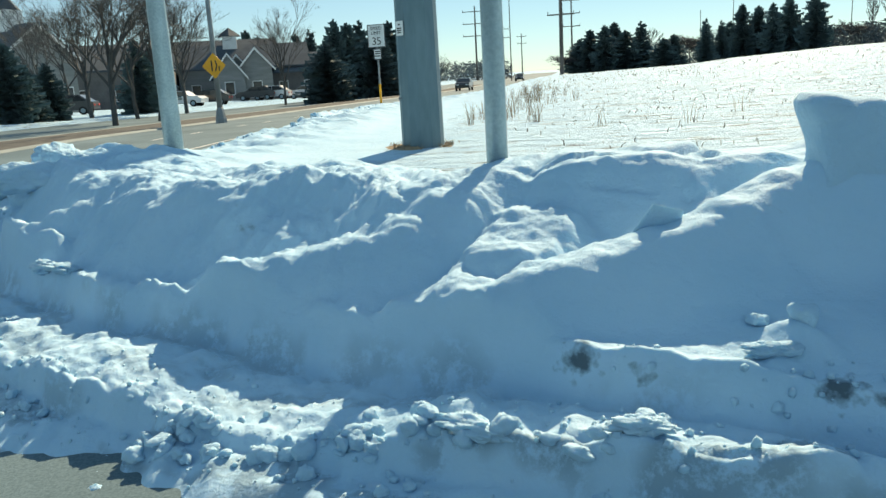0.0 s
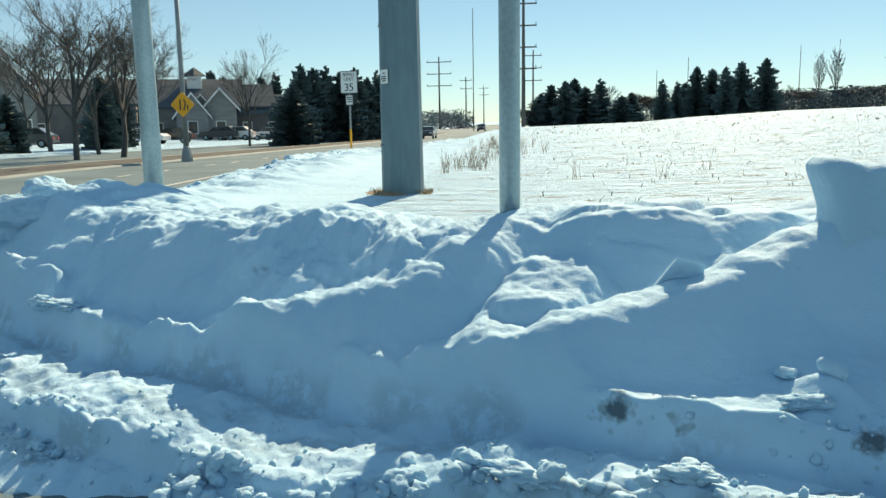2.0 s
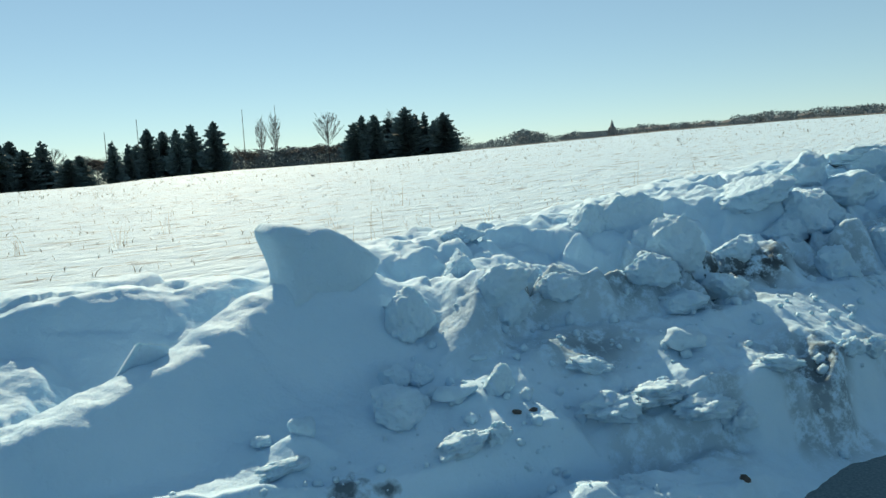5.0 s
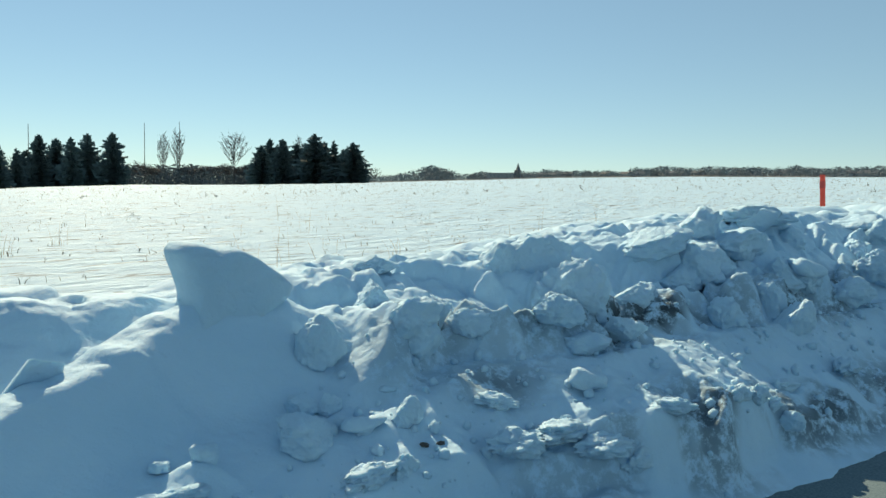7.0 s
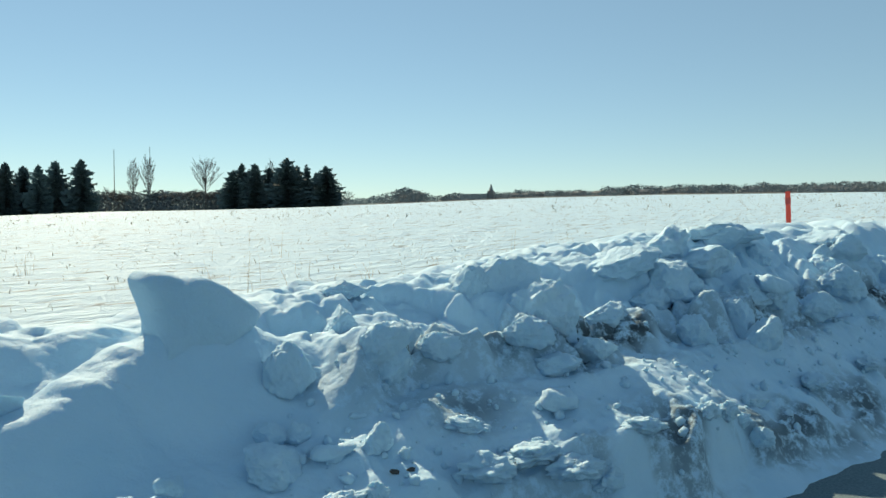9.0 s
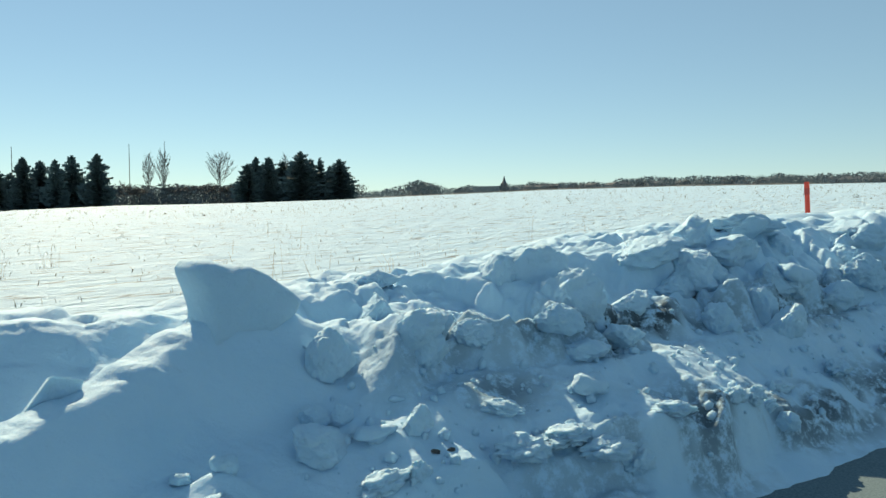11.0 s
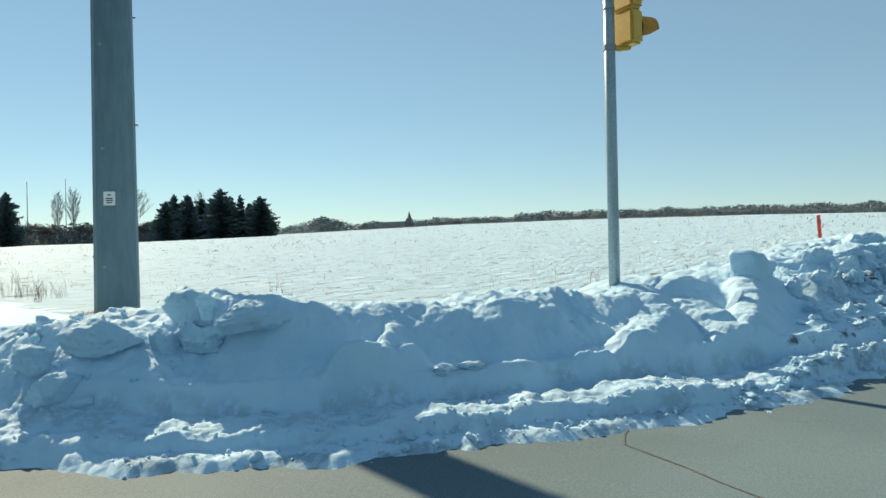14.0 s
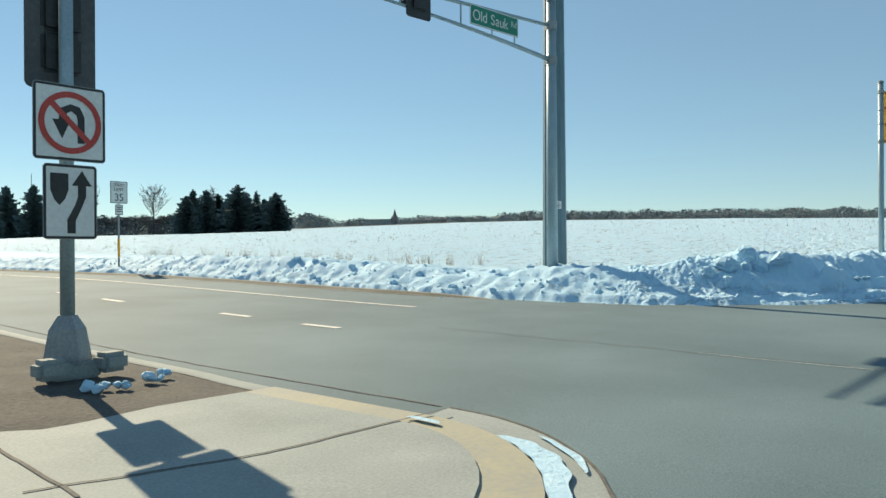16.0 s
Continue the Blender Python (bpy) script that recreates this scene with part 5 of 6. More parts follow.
def crumbs(name, n, s0, s1, d0, d1, small, big, label, seed, mat=SNOW_CHUNK, category="snow crumbs"):
    """Crumbs of snow, too many to count, as one mesh."""
    r = np.random.RandomState(seed)
    bm = bmesh.new()
    bmesh.ops.create_icosphere(bm, subdivisions=1, radius=1.0)
    V = np.array([v.co[:] for v in bm.verts])
    F = np.array([[v.index for v in f.verts] for f in bm.faces])
    bm.free()
    S, D = r.uniform(s0, s1, n), d0 + (d1 - d0) * np.clip(r.normal(0.5, 0.22, n), 0, 1)
    X, Y = kerb_at(S, D)
    Z = bank_z(S, D, X, Y)
    size = small + (big - small) * r.random(n) ** 3
    wob = r.uniform(0.7, 1.3, (n, len(V)))
    P = V[None] * wob[..., None] * size[:, None, None] * r.uniform(0.7, 1.1, (n, 1, 3)) + np.stack([X, Y, Z + size * 0.35], -1)[:, None, :]
    FF = F[None] + (np.arange(n) * len(V))[:, None, None]
    me = from_arrays(name, P.reshape(-1, 3), FF.reshape(-1, 3), mat, True)
    return tagged(new(name, me), label, category, kind="stuff")


crumbs("snow_crumbs", 900, -2.0, 6.0, -0.22, 0.50, 0.004, 0.020, "loose crumbs of snow along the road edge", 3)
crumbs("snow_crumbs", 600, -9.0, -1.2, -0.1, 1.1, 0.006, 0.035, "loose crumbs of snow on the rubble bank", 4)
crumbs("snow_crumbs", 800, 6.0, 30.0, -0.2, 1.8, 0.008, 0.04, "loose crumbs of snow on the low bank", 8)


# ---------------------------------------------------------------- trees
def branch_mesh(name, limbs, mat, sides=4):
    V, F = [], []
    for pts, r0, r1 in limbs:
        base = len(V)
        n = len(pts)
        for i, p in enumerate(pts):
            a, b = Vector(pts[max(i - 1, 0)]), Vector(pts[min(i + 1, n - 1)])
            w = (b - a).normalized()
            u = w.cross(Vector((0.3, 0.1, 1)) if abs(w.z) < 0.95 else Vector((1, 0, 0))).normalized()
            v = w.cross(u)
            r = r0 + (r1 - r0) * i / (n - 1)
            for k in range(sides):
                c = Vector(p) + (u * math.cos(k * math.tau / sides) + v * math.sin(k * math.tau / sides)) * r
                V.append(c[:])
        for i in range(n - 1):
            for k in range(sides):
                j = (k + 1) % sides
                F.append((base + i * sides + k, base + i * sides + j, base + (i + 1) * sides + j, base + (i + 1) * sides + k))
    return from_arrays(name, V, F, mat, True)


def bare_tree_meshes(seed, spread, levels=5, kids=4, stem=0.28, fine=0.0011, short=1.0, first=6):
    """Trunk and crown of a leafless tree one metre high."""
    r = random.Random(seed)
    trunk, crown = [], []

    def grow(p, way, length, rad, level):
        pts, q, w = [p], Vector(p), Vector(way)
        for k in range(3):
            w = (w + Vector((r.uniform(-1, 1), r.uniform(-1, 1), r.uniform(-0.3, 0.7))) * 0.13).normalized()
            q = q + w * length / 3
            pts.append(q.copy())
        (trunk if level < 2 else crown).append((pts, rad, rad * 0.55))
        if level >= levels:
            return
        n = kids if level else first
        for k in range(n):
            t = r.uniform(0.35, 1.0) if level else r.uniform(0.4, 1.0)
            i = min(int(t * 3), 2)
            at = pts[i].lerp(pts[i + 1], t * 3 - i)
            a = r.uniform(0, math.tau)
            side = Vector((math.cos(a), math.sin(a), 0))
            side = (side - w * side.dot(w)).normalized()
            grow(at, (w * r.uniform(0.7, 1.0) + side * spread * r.uniform(0.5, 1.2) + Vector((0, 0, 0.15))).normalized(), length * r.uniform(0.55, 0.78) * (1 if level else short), max(rad * 0.50, fine), level + 1)
    grow(Vector((0, 0, 0)), Vector((0, 0, 1)), stem, 0.0135, 0)
    top = max(p.z for pts, _, _ in crown for p in pts)
    for group in (trunk, crown):
        for i, (pts, a, b) in enumerate(group):
            group[i] = ([p / top for p in pts], a, b)
    return branch_mesh("trunk", trunk, BARK, 6), branch_mesh("crown", crown, TWIGS, 3)


def spruce_meshes(seed, width, gap):
    """Trunk and crown of a spruce one metre high: whorls of drooping sprays."""
    r = random.Random(seed)
    V, F = [], []
    n = 30
    for i in range(n):
        t = i / (n - 1)
        z = 0.06 + 0.92 * t
        reach = width * (1 - t) ** 0.62 * (0.72 + 0.5 * r.random()) + 0.012
        if t < 0.12:
            reach *= 0.75 + t * 2
        for k in range(max(5, int(17 * (1 - t) + 6))):
            if r.random() < gap:
                continue
            a = r.uniform(0, math.tau)
            L = reach * r.uniform(0.6, 1.12)
            d = Vector((math.cos(a), math.sin(a), 0))
            s = Vector((-d.y, d.x, 0))
            droop = r.uniform(0.10, 0.45) * (1 - 0.9 * t)
            for j in range(5):
                u0, u1 = j / 5, (j + 1.35) / 5
                p0 = d * (L * u0) + Vector((0, 0, z - droop * L * u0 + 0.15 * L * u0 * u0))
                p1 = d * (L * u1) + Vector((0, 0, z - droop * L * u1 + 0.15 * L * u1 * u1))
                w = (0.030 + 0.30 * L * (1 - u0)) * r.uniform(0.6, 1.2)
                hang = r.uniform(0.015, 0.045)
                b = len(V)
                V.extend([p0[:], (p1 + s * w * 0.5 + Vector((0, 0, -hang)))[:], (p1 - s * w * 0.5 + Vector((0, 0, -hang * 0.6)))[:], (p1 + Vector((0, 0, hang * 0.5)) + d * 0.012)[:]])
                F.extend([(b, b + 1, b + 3), (b, b + 3, b + 2), (b, b + 2, b + 1)])
    crown = from_arrays("crown", V, F, SPRUCE)
    trunk = branch_mesh("trunk", [([Vector((0, 0, 0)), Vector((0, 0, 0.5)), Vector((0, 0, 0.99))], 0.018, 0.002)], BARK, 6)
    return trunk, crown


def upright_tree_meshes(seed, width, low=0.30, limbs=34, fine=0.0016):
    """Trunk and crown of a leafless tree one metre high with an upright oval crown of fine branches."""
    r = random.Random(seed)
    trunk, crown = [], []
    mid = Vector((r.uniform(-0.02, 0.02), r.uniform(-0.02, 0.02), 0.5))
    trunk.append(([Vector((0, 0, 0)), mid * 0.5, mid, Vector((mid.x * 1.4, mid.y * 1.4, 0.80))], 0.013, 0.004))
    for k in range(limbs):
        t = (k + r.random()) / limbs
        z = low + (0.86 - low) * t
        a = k * 2.4 + r.uniform(-0.4, 0.4)
        reach = width * math.sin(math.pi * min(0.18 + 0.80 * t, 1.0)) ** 0.7 * r.uniform(0.6, 1.1)
        rise = (0.30 - 0.12 * t) * r.uniform(0.7, 1.2)
        out = Vector((math.cos(a), math.sin(a), 0))
        p0 = Vector((mid.x * z / 0.5, mid.y * z / 0.5, z))
        pts = [p0, p0 + out * reach * 0.5 + Vector((0, 0, rise * 0.35)), p0 + out * reach * 0.85 + Vector((0, 0, rise * 0.72)), p0 + out * reach + Vector((0, 0, rise))]
        (trunk if k < 6 else crown).append((pts, 0.0042 * (1 - 0.5 * t), fine))
        for j in range(9):
            u = r.uniform(0.2, 1.0) * 3
            i = min(int(u), 2)
            q = pts[i].lerp(pts[i + 1], u - i)
            b = a + r.uniform(-1.3, 1.3)
            way = Vector((math.cos(b) * 0.55, math.sin(b) * 0.55, r.uniform(0.6, 1.2))).normalized()
            L = width * r.uniform(0.25, 0.55)
            e = q + way * L
            crown.append(([q, q + way * L * 0.5 + Vector((r.uniform(-1, 1), r.uniform(-1, 1), 0)) * 0.01, e], fine * 1.1, fine * 0.6))
            for _ in range(2):
                w2 = (way + Vector((r.uniform(-0.6, 0.6), r.uniform(-0.6, 0.6), r.uniform(-0.1, 0.4)))).normalized()
                m = q.lerp(e, r.uniform(0.3, 0.9))
                crown.append(([m, m + w2 * L * 0.5], fine * 0.8, fine * 0.5))
    top = max(p.z for pts, _, _ in crown for p in pts)
    for group in (trunk, crown):
        for i, (pts, g, h) in enumerate(group):
            group[i] = ([p / top for p in pts], g, h)
    return branch_mesh("trunk", trunk, BARK, 6), branch_mesh("crown", crown, TWIGS, 3)


SPRUCES = [spruce_meshes(k + 1, (0.23, 0.28, 0.24, 0.32)[k], (0.03, 0.06, 0.30, 0.02)[k]) for k in range(4)]
BARES = [bare_tree_meshes(11, 0.62, levels=6, stem=0.20, fine=0.0006, first=8, kids=3), bare_tree_meshes(12, 0.55, levels=6, fine=0.0006, kids=3), bare_tree_meshes(13, 0.75, levels=6, kids=3, stem=0.16, fine=0.0006), bare_tree_meshes(14, 0.6, levels=6, stem=0.20, fine=0.0006, first=8, kids=3)]
FAR_BARES = [upright_tree_meshes(21, 0.30, 0.22), upright_tree_meshes(22, 0.15, 0.30, 40), bare_tree_meshes(23, 0.95, kids=5, stem=0.10, fine=0.0026), upright_tree_meshes(24, 0.24, 0.34)]


def tree(name, meshes, x, y, height, girth, label, category, group="", turn=0.0, base=None):
    z = float(ground_height(np.array([x]), np.array([y]))[0]) if base is None else base
    th = thing(name, pose(x, y, z - 0.05, 0, 0, turn), label, category, group)
    th.scale = (height * girth, height * girth, height)
    for nm, me in zip(("trunk", "crown"), meshes):
        ob = new(nm, me)
        ob.parent = th
    return th


def polar(az, r):
    return EYE[0] + r * math.cos(radians(az)), EYE[1] + r * math.sin(radians(az))


def tree_to(kind, az, el, r, girth, label, group, pick):
    """A tree in a direction, whose top shows at an elevation."""
    x, y = polar(az, r)
    z = float(ground_height(np.array([x]), np.array([y]))[0])
    h = 1.41 + math.tan(radians(el)) * r - z
    return tree("spruce_tree" if kind == "s" else "bare_tree", {"s": SPRUCES, "b": BARES, "f": FAR_BARES}[kind][pick], x, y, h, girth, label, "tree", group, (az * 137) % 360, z)


SP = "dark green spruce tree at the far edge of the field"
for az, el, r, g, p in ((82.3, 2.5, 172, 1.5, 3), (81.6, 3.1, 170, 1.2, 1), (80.6, 3.35, 168, 1.2, 0), (79.9, 3.5, 174, 1.1, 1), (79.2, 2.9, 170, 1.4, 3), (78.1, 3.45, 172, 1.1, 2), (76.6, 2.2, 168, 1.6, 3), (75.9, 2.4, 170, 1.5, 1),
                        (73.8, 3.3, 176, 0.9, 2), (72.8, 3.1, 180, 0.8, 2), (71.5, 4.05, 184, 1.0, 0), (70.5, 3.85, 188, 1.0, 1), (69.6, 3.95, 184, 1.0, 0), (68.6, 4.25, 187, 0.95, 1), (67.05, 4.4, 184, 1.15, 0), (72.2, 3.0, 190, 1.2, 3),
                        (57.1, 3.9, 183, 1.1, 3), (56.5, 4.4, 186, 1.0, 0), (55.6, 4.4, 184, 1.0, 1), (54.6, 4.1, 190, 1.1, 3), (53.3, 4.85, 184, 1.15, 3), (52.6, 4.3, 188, 1.0, 1), (51.9, 4.4, 185, 0.85, 2), (50.5, 4.3, 183, 1.25, 3), (51.2, 3.8, 190, 0.9, 1)):
    tree_to("s", az, el, r, g * 1.25, SP, "spruces beyond the field", p)
BT = "leafless deciduous tree among the far spruces"
for az, el, r, g, p in ((63.8, 4.7, 205, 0.7, 1), (62.9, 4.95, 205, 0.7, 1), (59.0, 4.85, 195, 0.9, 3), (54.4, 4.8, 215, 0.7, 1), (65.4, 2.6, 210, 1.2, 0), (61.3, 2.4, 200, 1.6, 2), (60.2, 2.5, 200, 1.5, 2), (57.9, 2.6, 200, 1.6, 2), (62.2, 2.4, 198, 1.5, 0),
                        (64.4, 2.3, 198, 1.5, 2), (58.6, 2.3, 205, 1.6, 0), (66.2, 2.2, 205, 1.6, 2), (73.0, 2.6, 200, 1.2, 0), (74.8, 2.4, 200, 1.2, 2), (77.4, 3.0, 205, 1.0, 3), (48.9, 2.5, 330, 1.2, 0), (83.0, 1.5, 172, 1.8, 2), (74.2, 1.9, 195, 1.6, 2)):
    tree_to("f", az, el, r, g * 1.3, BT, "bare trees beyond the field", p)
# along the far side of the crossing road
for az, el, r, g, p in ((118.9, 2.76, 54, 1.2, 3), (121.2, 4.2, 50, 1.2, 3), (120.1, 2.6, 52, 1.3, 1), (113.3, 4.1, 62, 1.1, 1), (112.4, 3.4, 64, 1.2, 3), (100.5, 3.4, 68, 1.5, 3), (99.8, 4.9, 84, 1.1, 0), (98.9, 4.6, 86, 1.2, 1), (98.0, 4.75, 88, 1.1, 2), (97.0, 4.3, 86, 1.3, 3), (95.9, 4.6, 90, 1.1, 1), (95.0, 3.9, 92, 1.2, 0),
                        (94.3, 4.4, 94, 1.1, 2), (106.0, 4.4, 125, 1.0, 1), (105.2, 4.0, 125, 1.1, 0), (107.6, 3.6, 125, 1.2, 2), (102.6, 4.0, 120, 1.1, 1), (101.6, 4.3, 120, 1.0, 2), (122.9, 4.5, 60, 1.2, 0)):
    tree_to("s", az, el, r, g, "dark spruce tree on the snowy lawn by the road", "spruces by the road", p)
for az, el, r, g, p in ((115.0, 11.0, 41, 1.3, 0), (112.1, 10.5, 44, 1.3, 3), (116.5, 9.0, 58, 1.2, 3), (103.6, 7.5, 70, 0.85, 3), (113.6, 9.0, 52, 1.2, 2), (110.4, 7.8, 60, 1.2, 0), (119.4, 7.8, 66, 1.0, 0), (117.8, 7.4, 70, 0.9, 2), (92.4, 2.4, 130, 1.2, 2)):
    tree_to("b", az, el, r, g, "leafless lawn tree with a dark trunk in the snow", "bare trees by the road", p)


# ---------------------------------------------------------------- far woods and town
def far_woods():
    r = random.Random(31)
    V, F = [], []

    def clump(x, y, z, w, h):
        for k in range(44):
            a, u, v = r.uniform(0, math.tau), r.random() ** 0.6, r.random()
            c = Vector((x + math.cos(a) * w * u * (1 - 0.5 * v), y + math.sin(a) * w * u * (1 - 0.5 * v), z + h * v))
            b = len(V)
            s = 0.19 * w * r.uniform(0.5, 1.2)
            for _ in range(3):
                V.append((c + Vector((r.uniform(-s, s), r.uniform(-s, s), r.uniform(-s, s) * 0.8)))[:])
            F.append((b, b + 1, b + 2))
    for k in range(2600):
        az = -8 + 57.5 * r.random()
        rr = r.uniform(560, 760)
        x, y = polar(az, rr)
        z = float(field_z(np.array([x]), np.array([y]))[0])
        top = 0.50 + 0.20 * noise.noise(Vector((az * 0.6, 0, 0))) + 0.25 * (az < 30) * 0.6 + (0.55 if 42.5 < az < 47.5 else 0) * max(0, 1 - abs(az - 44.8) / 2.6)
        h = rr * math.tan(radians(max(top, 0.15))) * r.uniform(0.6, 1.15)
        clump(x, y, z - 0.5, h * r.uniform(0.5, 0.9), h)
    for k in range(240):
        az = 84.5 + 8 * r.random()
        rr = r.uniform(240, 420)
        x, y = polar(az + 3.0, rr)
        z = float(ground_height(np.array([x]), np.array([y]))[0])
        clump(x, y, z - 0.5, 3.5, rr * math.tan(radians(1.3)) * r.uniform(0.6, 1.1))
    for k in range(1100):
        az = r.choice((r.uniform(50, 67.5), r.uniform(50, 67.5), r.uniform(66, 83)))
        rr = r.uniform(190, 225)
        x, y = polar(az, rr)
        z = float(ground_height(np.array([x]), np.array([y]))[0])
        h = rr * math.tan(radians(1.35 if az < 67 else 0.9)) * r.uniform(0.45, 1.1)
        clump(x, y, z - 0.3, h * 0.6, h)
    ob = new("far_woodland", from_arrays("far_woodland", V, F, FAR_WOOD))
    tagged(ob, "belt of bare far woods along the horizon, haze put into its colour", "woodland", kind="stuff")


far_woods()


def house(name, x, y, z, w, l, wall_h, roof_h, turn, label, group, wall_mat, windows=3, gable_trim=False, cupola=None):
    """A gabled house: walls, roof, windows with frames, gable trim and a cupola where it has one."""
    th = thing(name, pose(x, y, z, 0, 0, turn), label, "building", group)
    bm = bmesh.new()
    a = [(-w / 2, -l / 2), (w / 2, -l / 2), (w / 2, l / 2), (-w / 2, l / 2)]
    lo, hi = [bm.verts.new((px, py, -1)) for px, py in a], [bm.verts.new((px, py, wall_h)) for px, py in a]
    g0, g1 = bm.verts.new((0, -l / 2, wall_h + roof_h)), bm.verts.new((0, l / 2, wall_h + roof_h))
    for k in range(4):
        j = (k + 1) % 4
        bm.faces.new((lo[k], lo[j], hi[j], hi[k]))
    bm.faces.new((hi[0], hi[1], g0))
    bm.faces.new((hi[2], hi[3], g1))
    part("wall", bm, wall_mat, th)
    bm = bmesh.new()
    o, e = 0.45, 0.35
    k = roof_h / (w / 2)
    for sgn in (-1, 1):
        q = [(0, -l / 2 - e, wall_h + roof_h + 0.12), (sgn * (w / 2 + o), -l / 2 - e, wall_h - o * k + 0.12), (sgn * (w / 2 + o), l / 2 + e, wall_h - o * k + 0.12), (0, l / 2 + e, wall_h + roof_h + 0.12)]
        top = [bm.verts.new(p) for p in q]
        low = [bm.verts.new((p[0], p[1], p[2] - 0.22)) for p in q]
        bm.faces.new(top)
        bm.faces.new(low)
        for i in range(4):
            j = (i + 1) % 4
            bm.faces.new((top[i], top[j], low[j], low[i]))
    part("roof", bm, ROOF, th, "dark grey shingle roof")
    if gable_trim:
        for sgn in (-1, 1):
            bm = bmesh.new()
            p, q = Vector((0, -l / 2 - e - 0.03, wall_h + roof_h + 0.05)), Vector((sgn * (w / 2 + o), -l / 2 - e - 0.03, wall_h - o * k + 0.05))
            vs = [bm.verts.new(v) for v in (p, q, q + Vector((0, 0, -0.32)), p + Vector((0, 0, -0.32)))]
            vb = [bm.verts.new(v.co + Vector((0, 0.06, 0))) for v in vs]
            bm.faces.new(vs)
            bm.faces.new(vb)
            for i in range(4):
                j = (i + 1) % 4
                bm.faces.new((vs[i], vs[j], vb[j], vb[i]))
            part("gable_trim", bm, TRIM_WHITE, th)
    for face in range(2):
        span = (w if face == 0 else l)
        for fl in range(max(1, int(wall_h // 2.8))):
            for i in range(windows):
                u = -span / 2 + span * (i + 0.5) / windows
                zc = 1.6 + 2.8 * fl
                m = Matrix.Translation((u, -l / 2 - 0.02, zc)) if face == 0 else Matrix.Translation((-w / 2 - 0.02, u, zc)) @ Matrix.Rotation(radians(-90), 4, "Z")
                bm = bmesh.new()
                box(bm, -0.62, 0.62, -0.05, 0.03, -0.82, 0.82, 0.0, m)
                win = part("window", bm, TRIM_WHITE, th)
                bm = bmesh.new()
                box(bm, -0.52, 0.52, -0.062, -0.05, -0.72, 0.72, 0.0, m)
                part("pane", bm, GLASS_DARK, win)
    if cupola:
        cy, cs, ch = cupola
        bm = bmesh.new()
        box(bm, -cs / 2, cs / 2, cy - cs / 2, cy + cs / 2, wall_h + roof_h - 0.8, wall_h + roof_h + ch * 0.5)
        cp = part("cupola", bm, TRIM_WHITE, th, "pale square cupola")
        bm = bmesh.new()
        tube(bm, [((0, cy, wall_h + roof_h + ch * 0.5), cs * 0.85), ((0, cy, wall_h + roof_h + ch * 0.55), cs * 0.8), ((0, cy, wall_h + roof_h + ch), 0.05)], 4)
        part("cupola_roof", bm, ROOF, cp)
    return th


def on_ground(az, r):
    x, y = polar(az, r)
    return x, y, float(ground_height(np.array([x]), np.array([y]))[0])


TAN = "tan gabled building with a dark shingle roof behind bare trees"
gx, gy, gz = on_ground(119.1, 82)
house("apartment_house", gx - 0.92 * 9, gy + 0.4 * 9, gz, 7.5, 18, 5.4, 2.8, 66, TAN, "buildings across the road", WALL_TAN, 3, True, (-5.5, 1.8, 2.9))
house("apartment_house", *on_ground(110.2, 122), 13, 26, 5.0, 3.7, 106, TAN, "buildings across the road", WALL_BROWN, 5)
house("apartment_house", *on_ground(116.5, 112), 12, 22, 4.8, 3.2, 108, TAN, "buildings across the road", WALL_BROWN, 5)
house("apartment_house", *on_ground(106.3, 113), 9, 17, 4.6, 2.9, 106, TAN, "buildings across the road", WALL_TAN, 4, False, (1.6, 1.9, 2.4))
for az, r, w, h, k in ((105.5, 105, 3.9, 4.3, 2.2), (106.75, 106, 3.0, 4.0, 1.8), (107.35, 104.5, 3.8, 3.4, 2.5)):
    house("gabled_porch", *on_ground(az, r), w, 7, h, k, 16, "small pale gabled wing with white trim", "gabled wings across the road", WALL_TAN, 1, True)
house("apartment_house", *on_ground(101.9, 112), 8, 10, 3.8, 2.3, 102, TAN, "buildings across the road", WALL_BROWN, 3)
house("apartment_house", *on_ground(99.0, 130), 10, 16, 3.6, 2.6, 80, TAN, "buildings across the road", WALL_BROWN, 3)
rt = random.Random(77)
for k in range(34):
    az = 8 + 34 * (k + rt.uniform(0.1, 0.9)) / 34
    x, y, z = on_ground(az, rt.uniform(590, 640))
    house("town_house", x, y, z, rt.uniform(7, 9), rt.uniform(8, 12), rt.uniform(2.0, 2.8), rt.uniform(1.4, 2.0), rt.uniform(0, 360), "small far house in a row at the edge of the field", "far town houses", rt.choice((WALL_TAN, WALL_BROWN, WALL_BROWN)), 1)


def church():
    x, y, z = on_ground(38.24, 590)
    th = thing("church", pose(x, y, z, 0, 0, 20), "far church with a thin pointed steeple above the town", "church")
    bm = bmesh.new()
    box(bm, -2.2, 2.2, -2.2, 2.2, -1, 6.5)
    part("tower", bm, WALL_BROWN, th)
    bm = bmesh.new()
    tube(bm, [((0, 0, 6.5), 2.4), ((0, 0, 7.2), 1.7), ((0, 0, 12.2), 0.15)], 4)
    part("steeple", bm, ROOF, th)
    bm = bmesh.new()
    box(bm, -5, 5, 2.2, 24, -1, 4.5)
    part("nave", bm, WALL_TAN, th)


church()


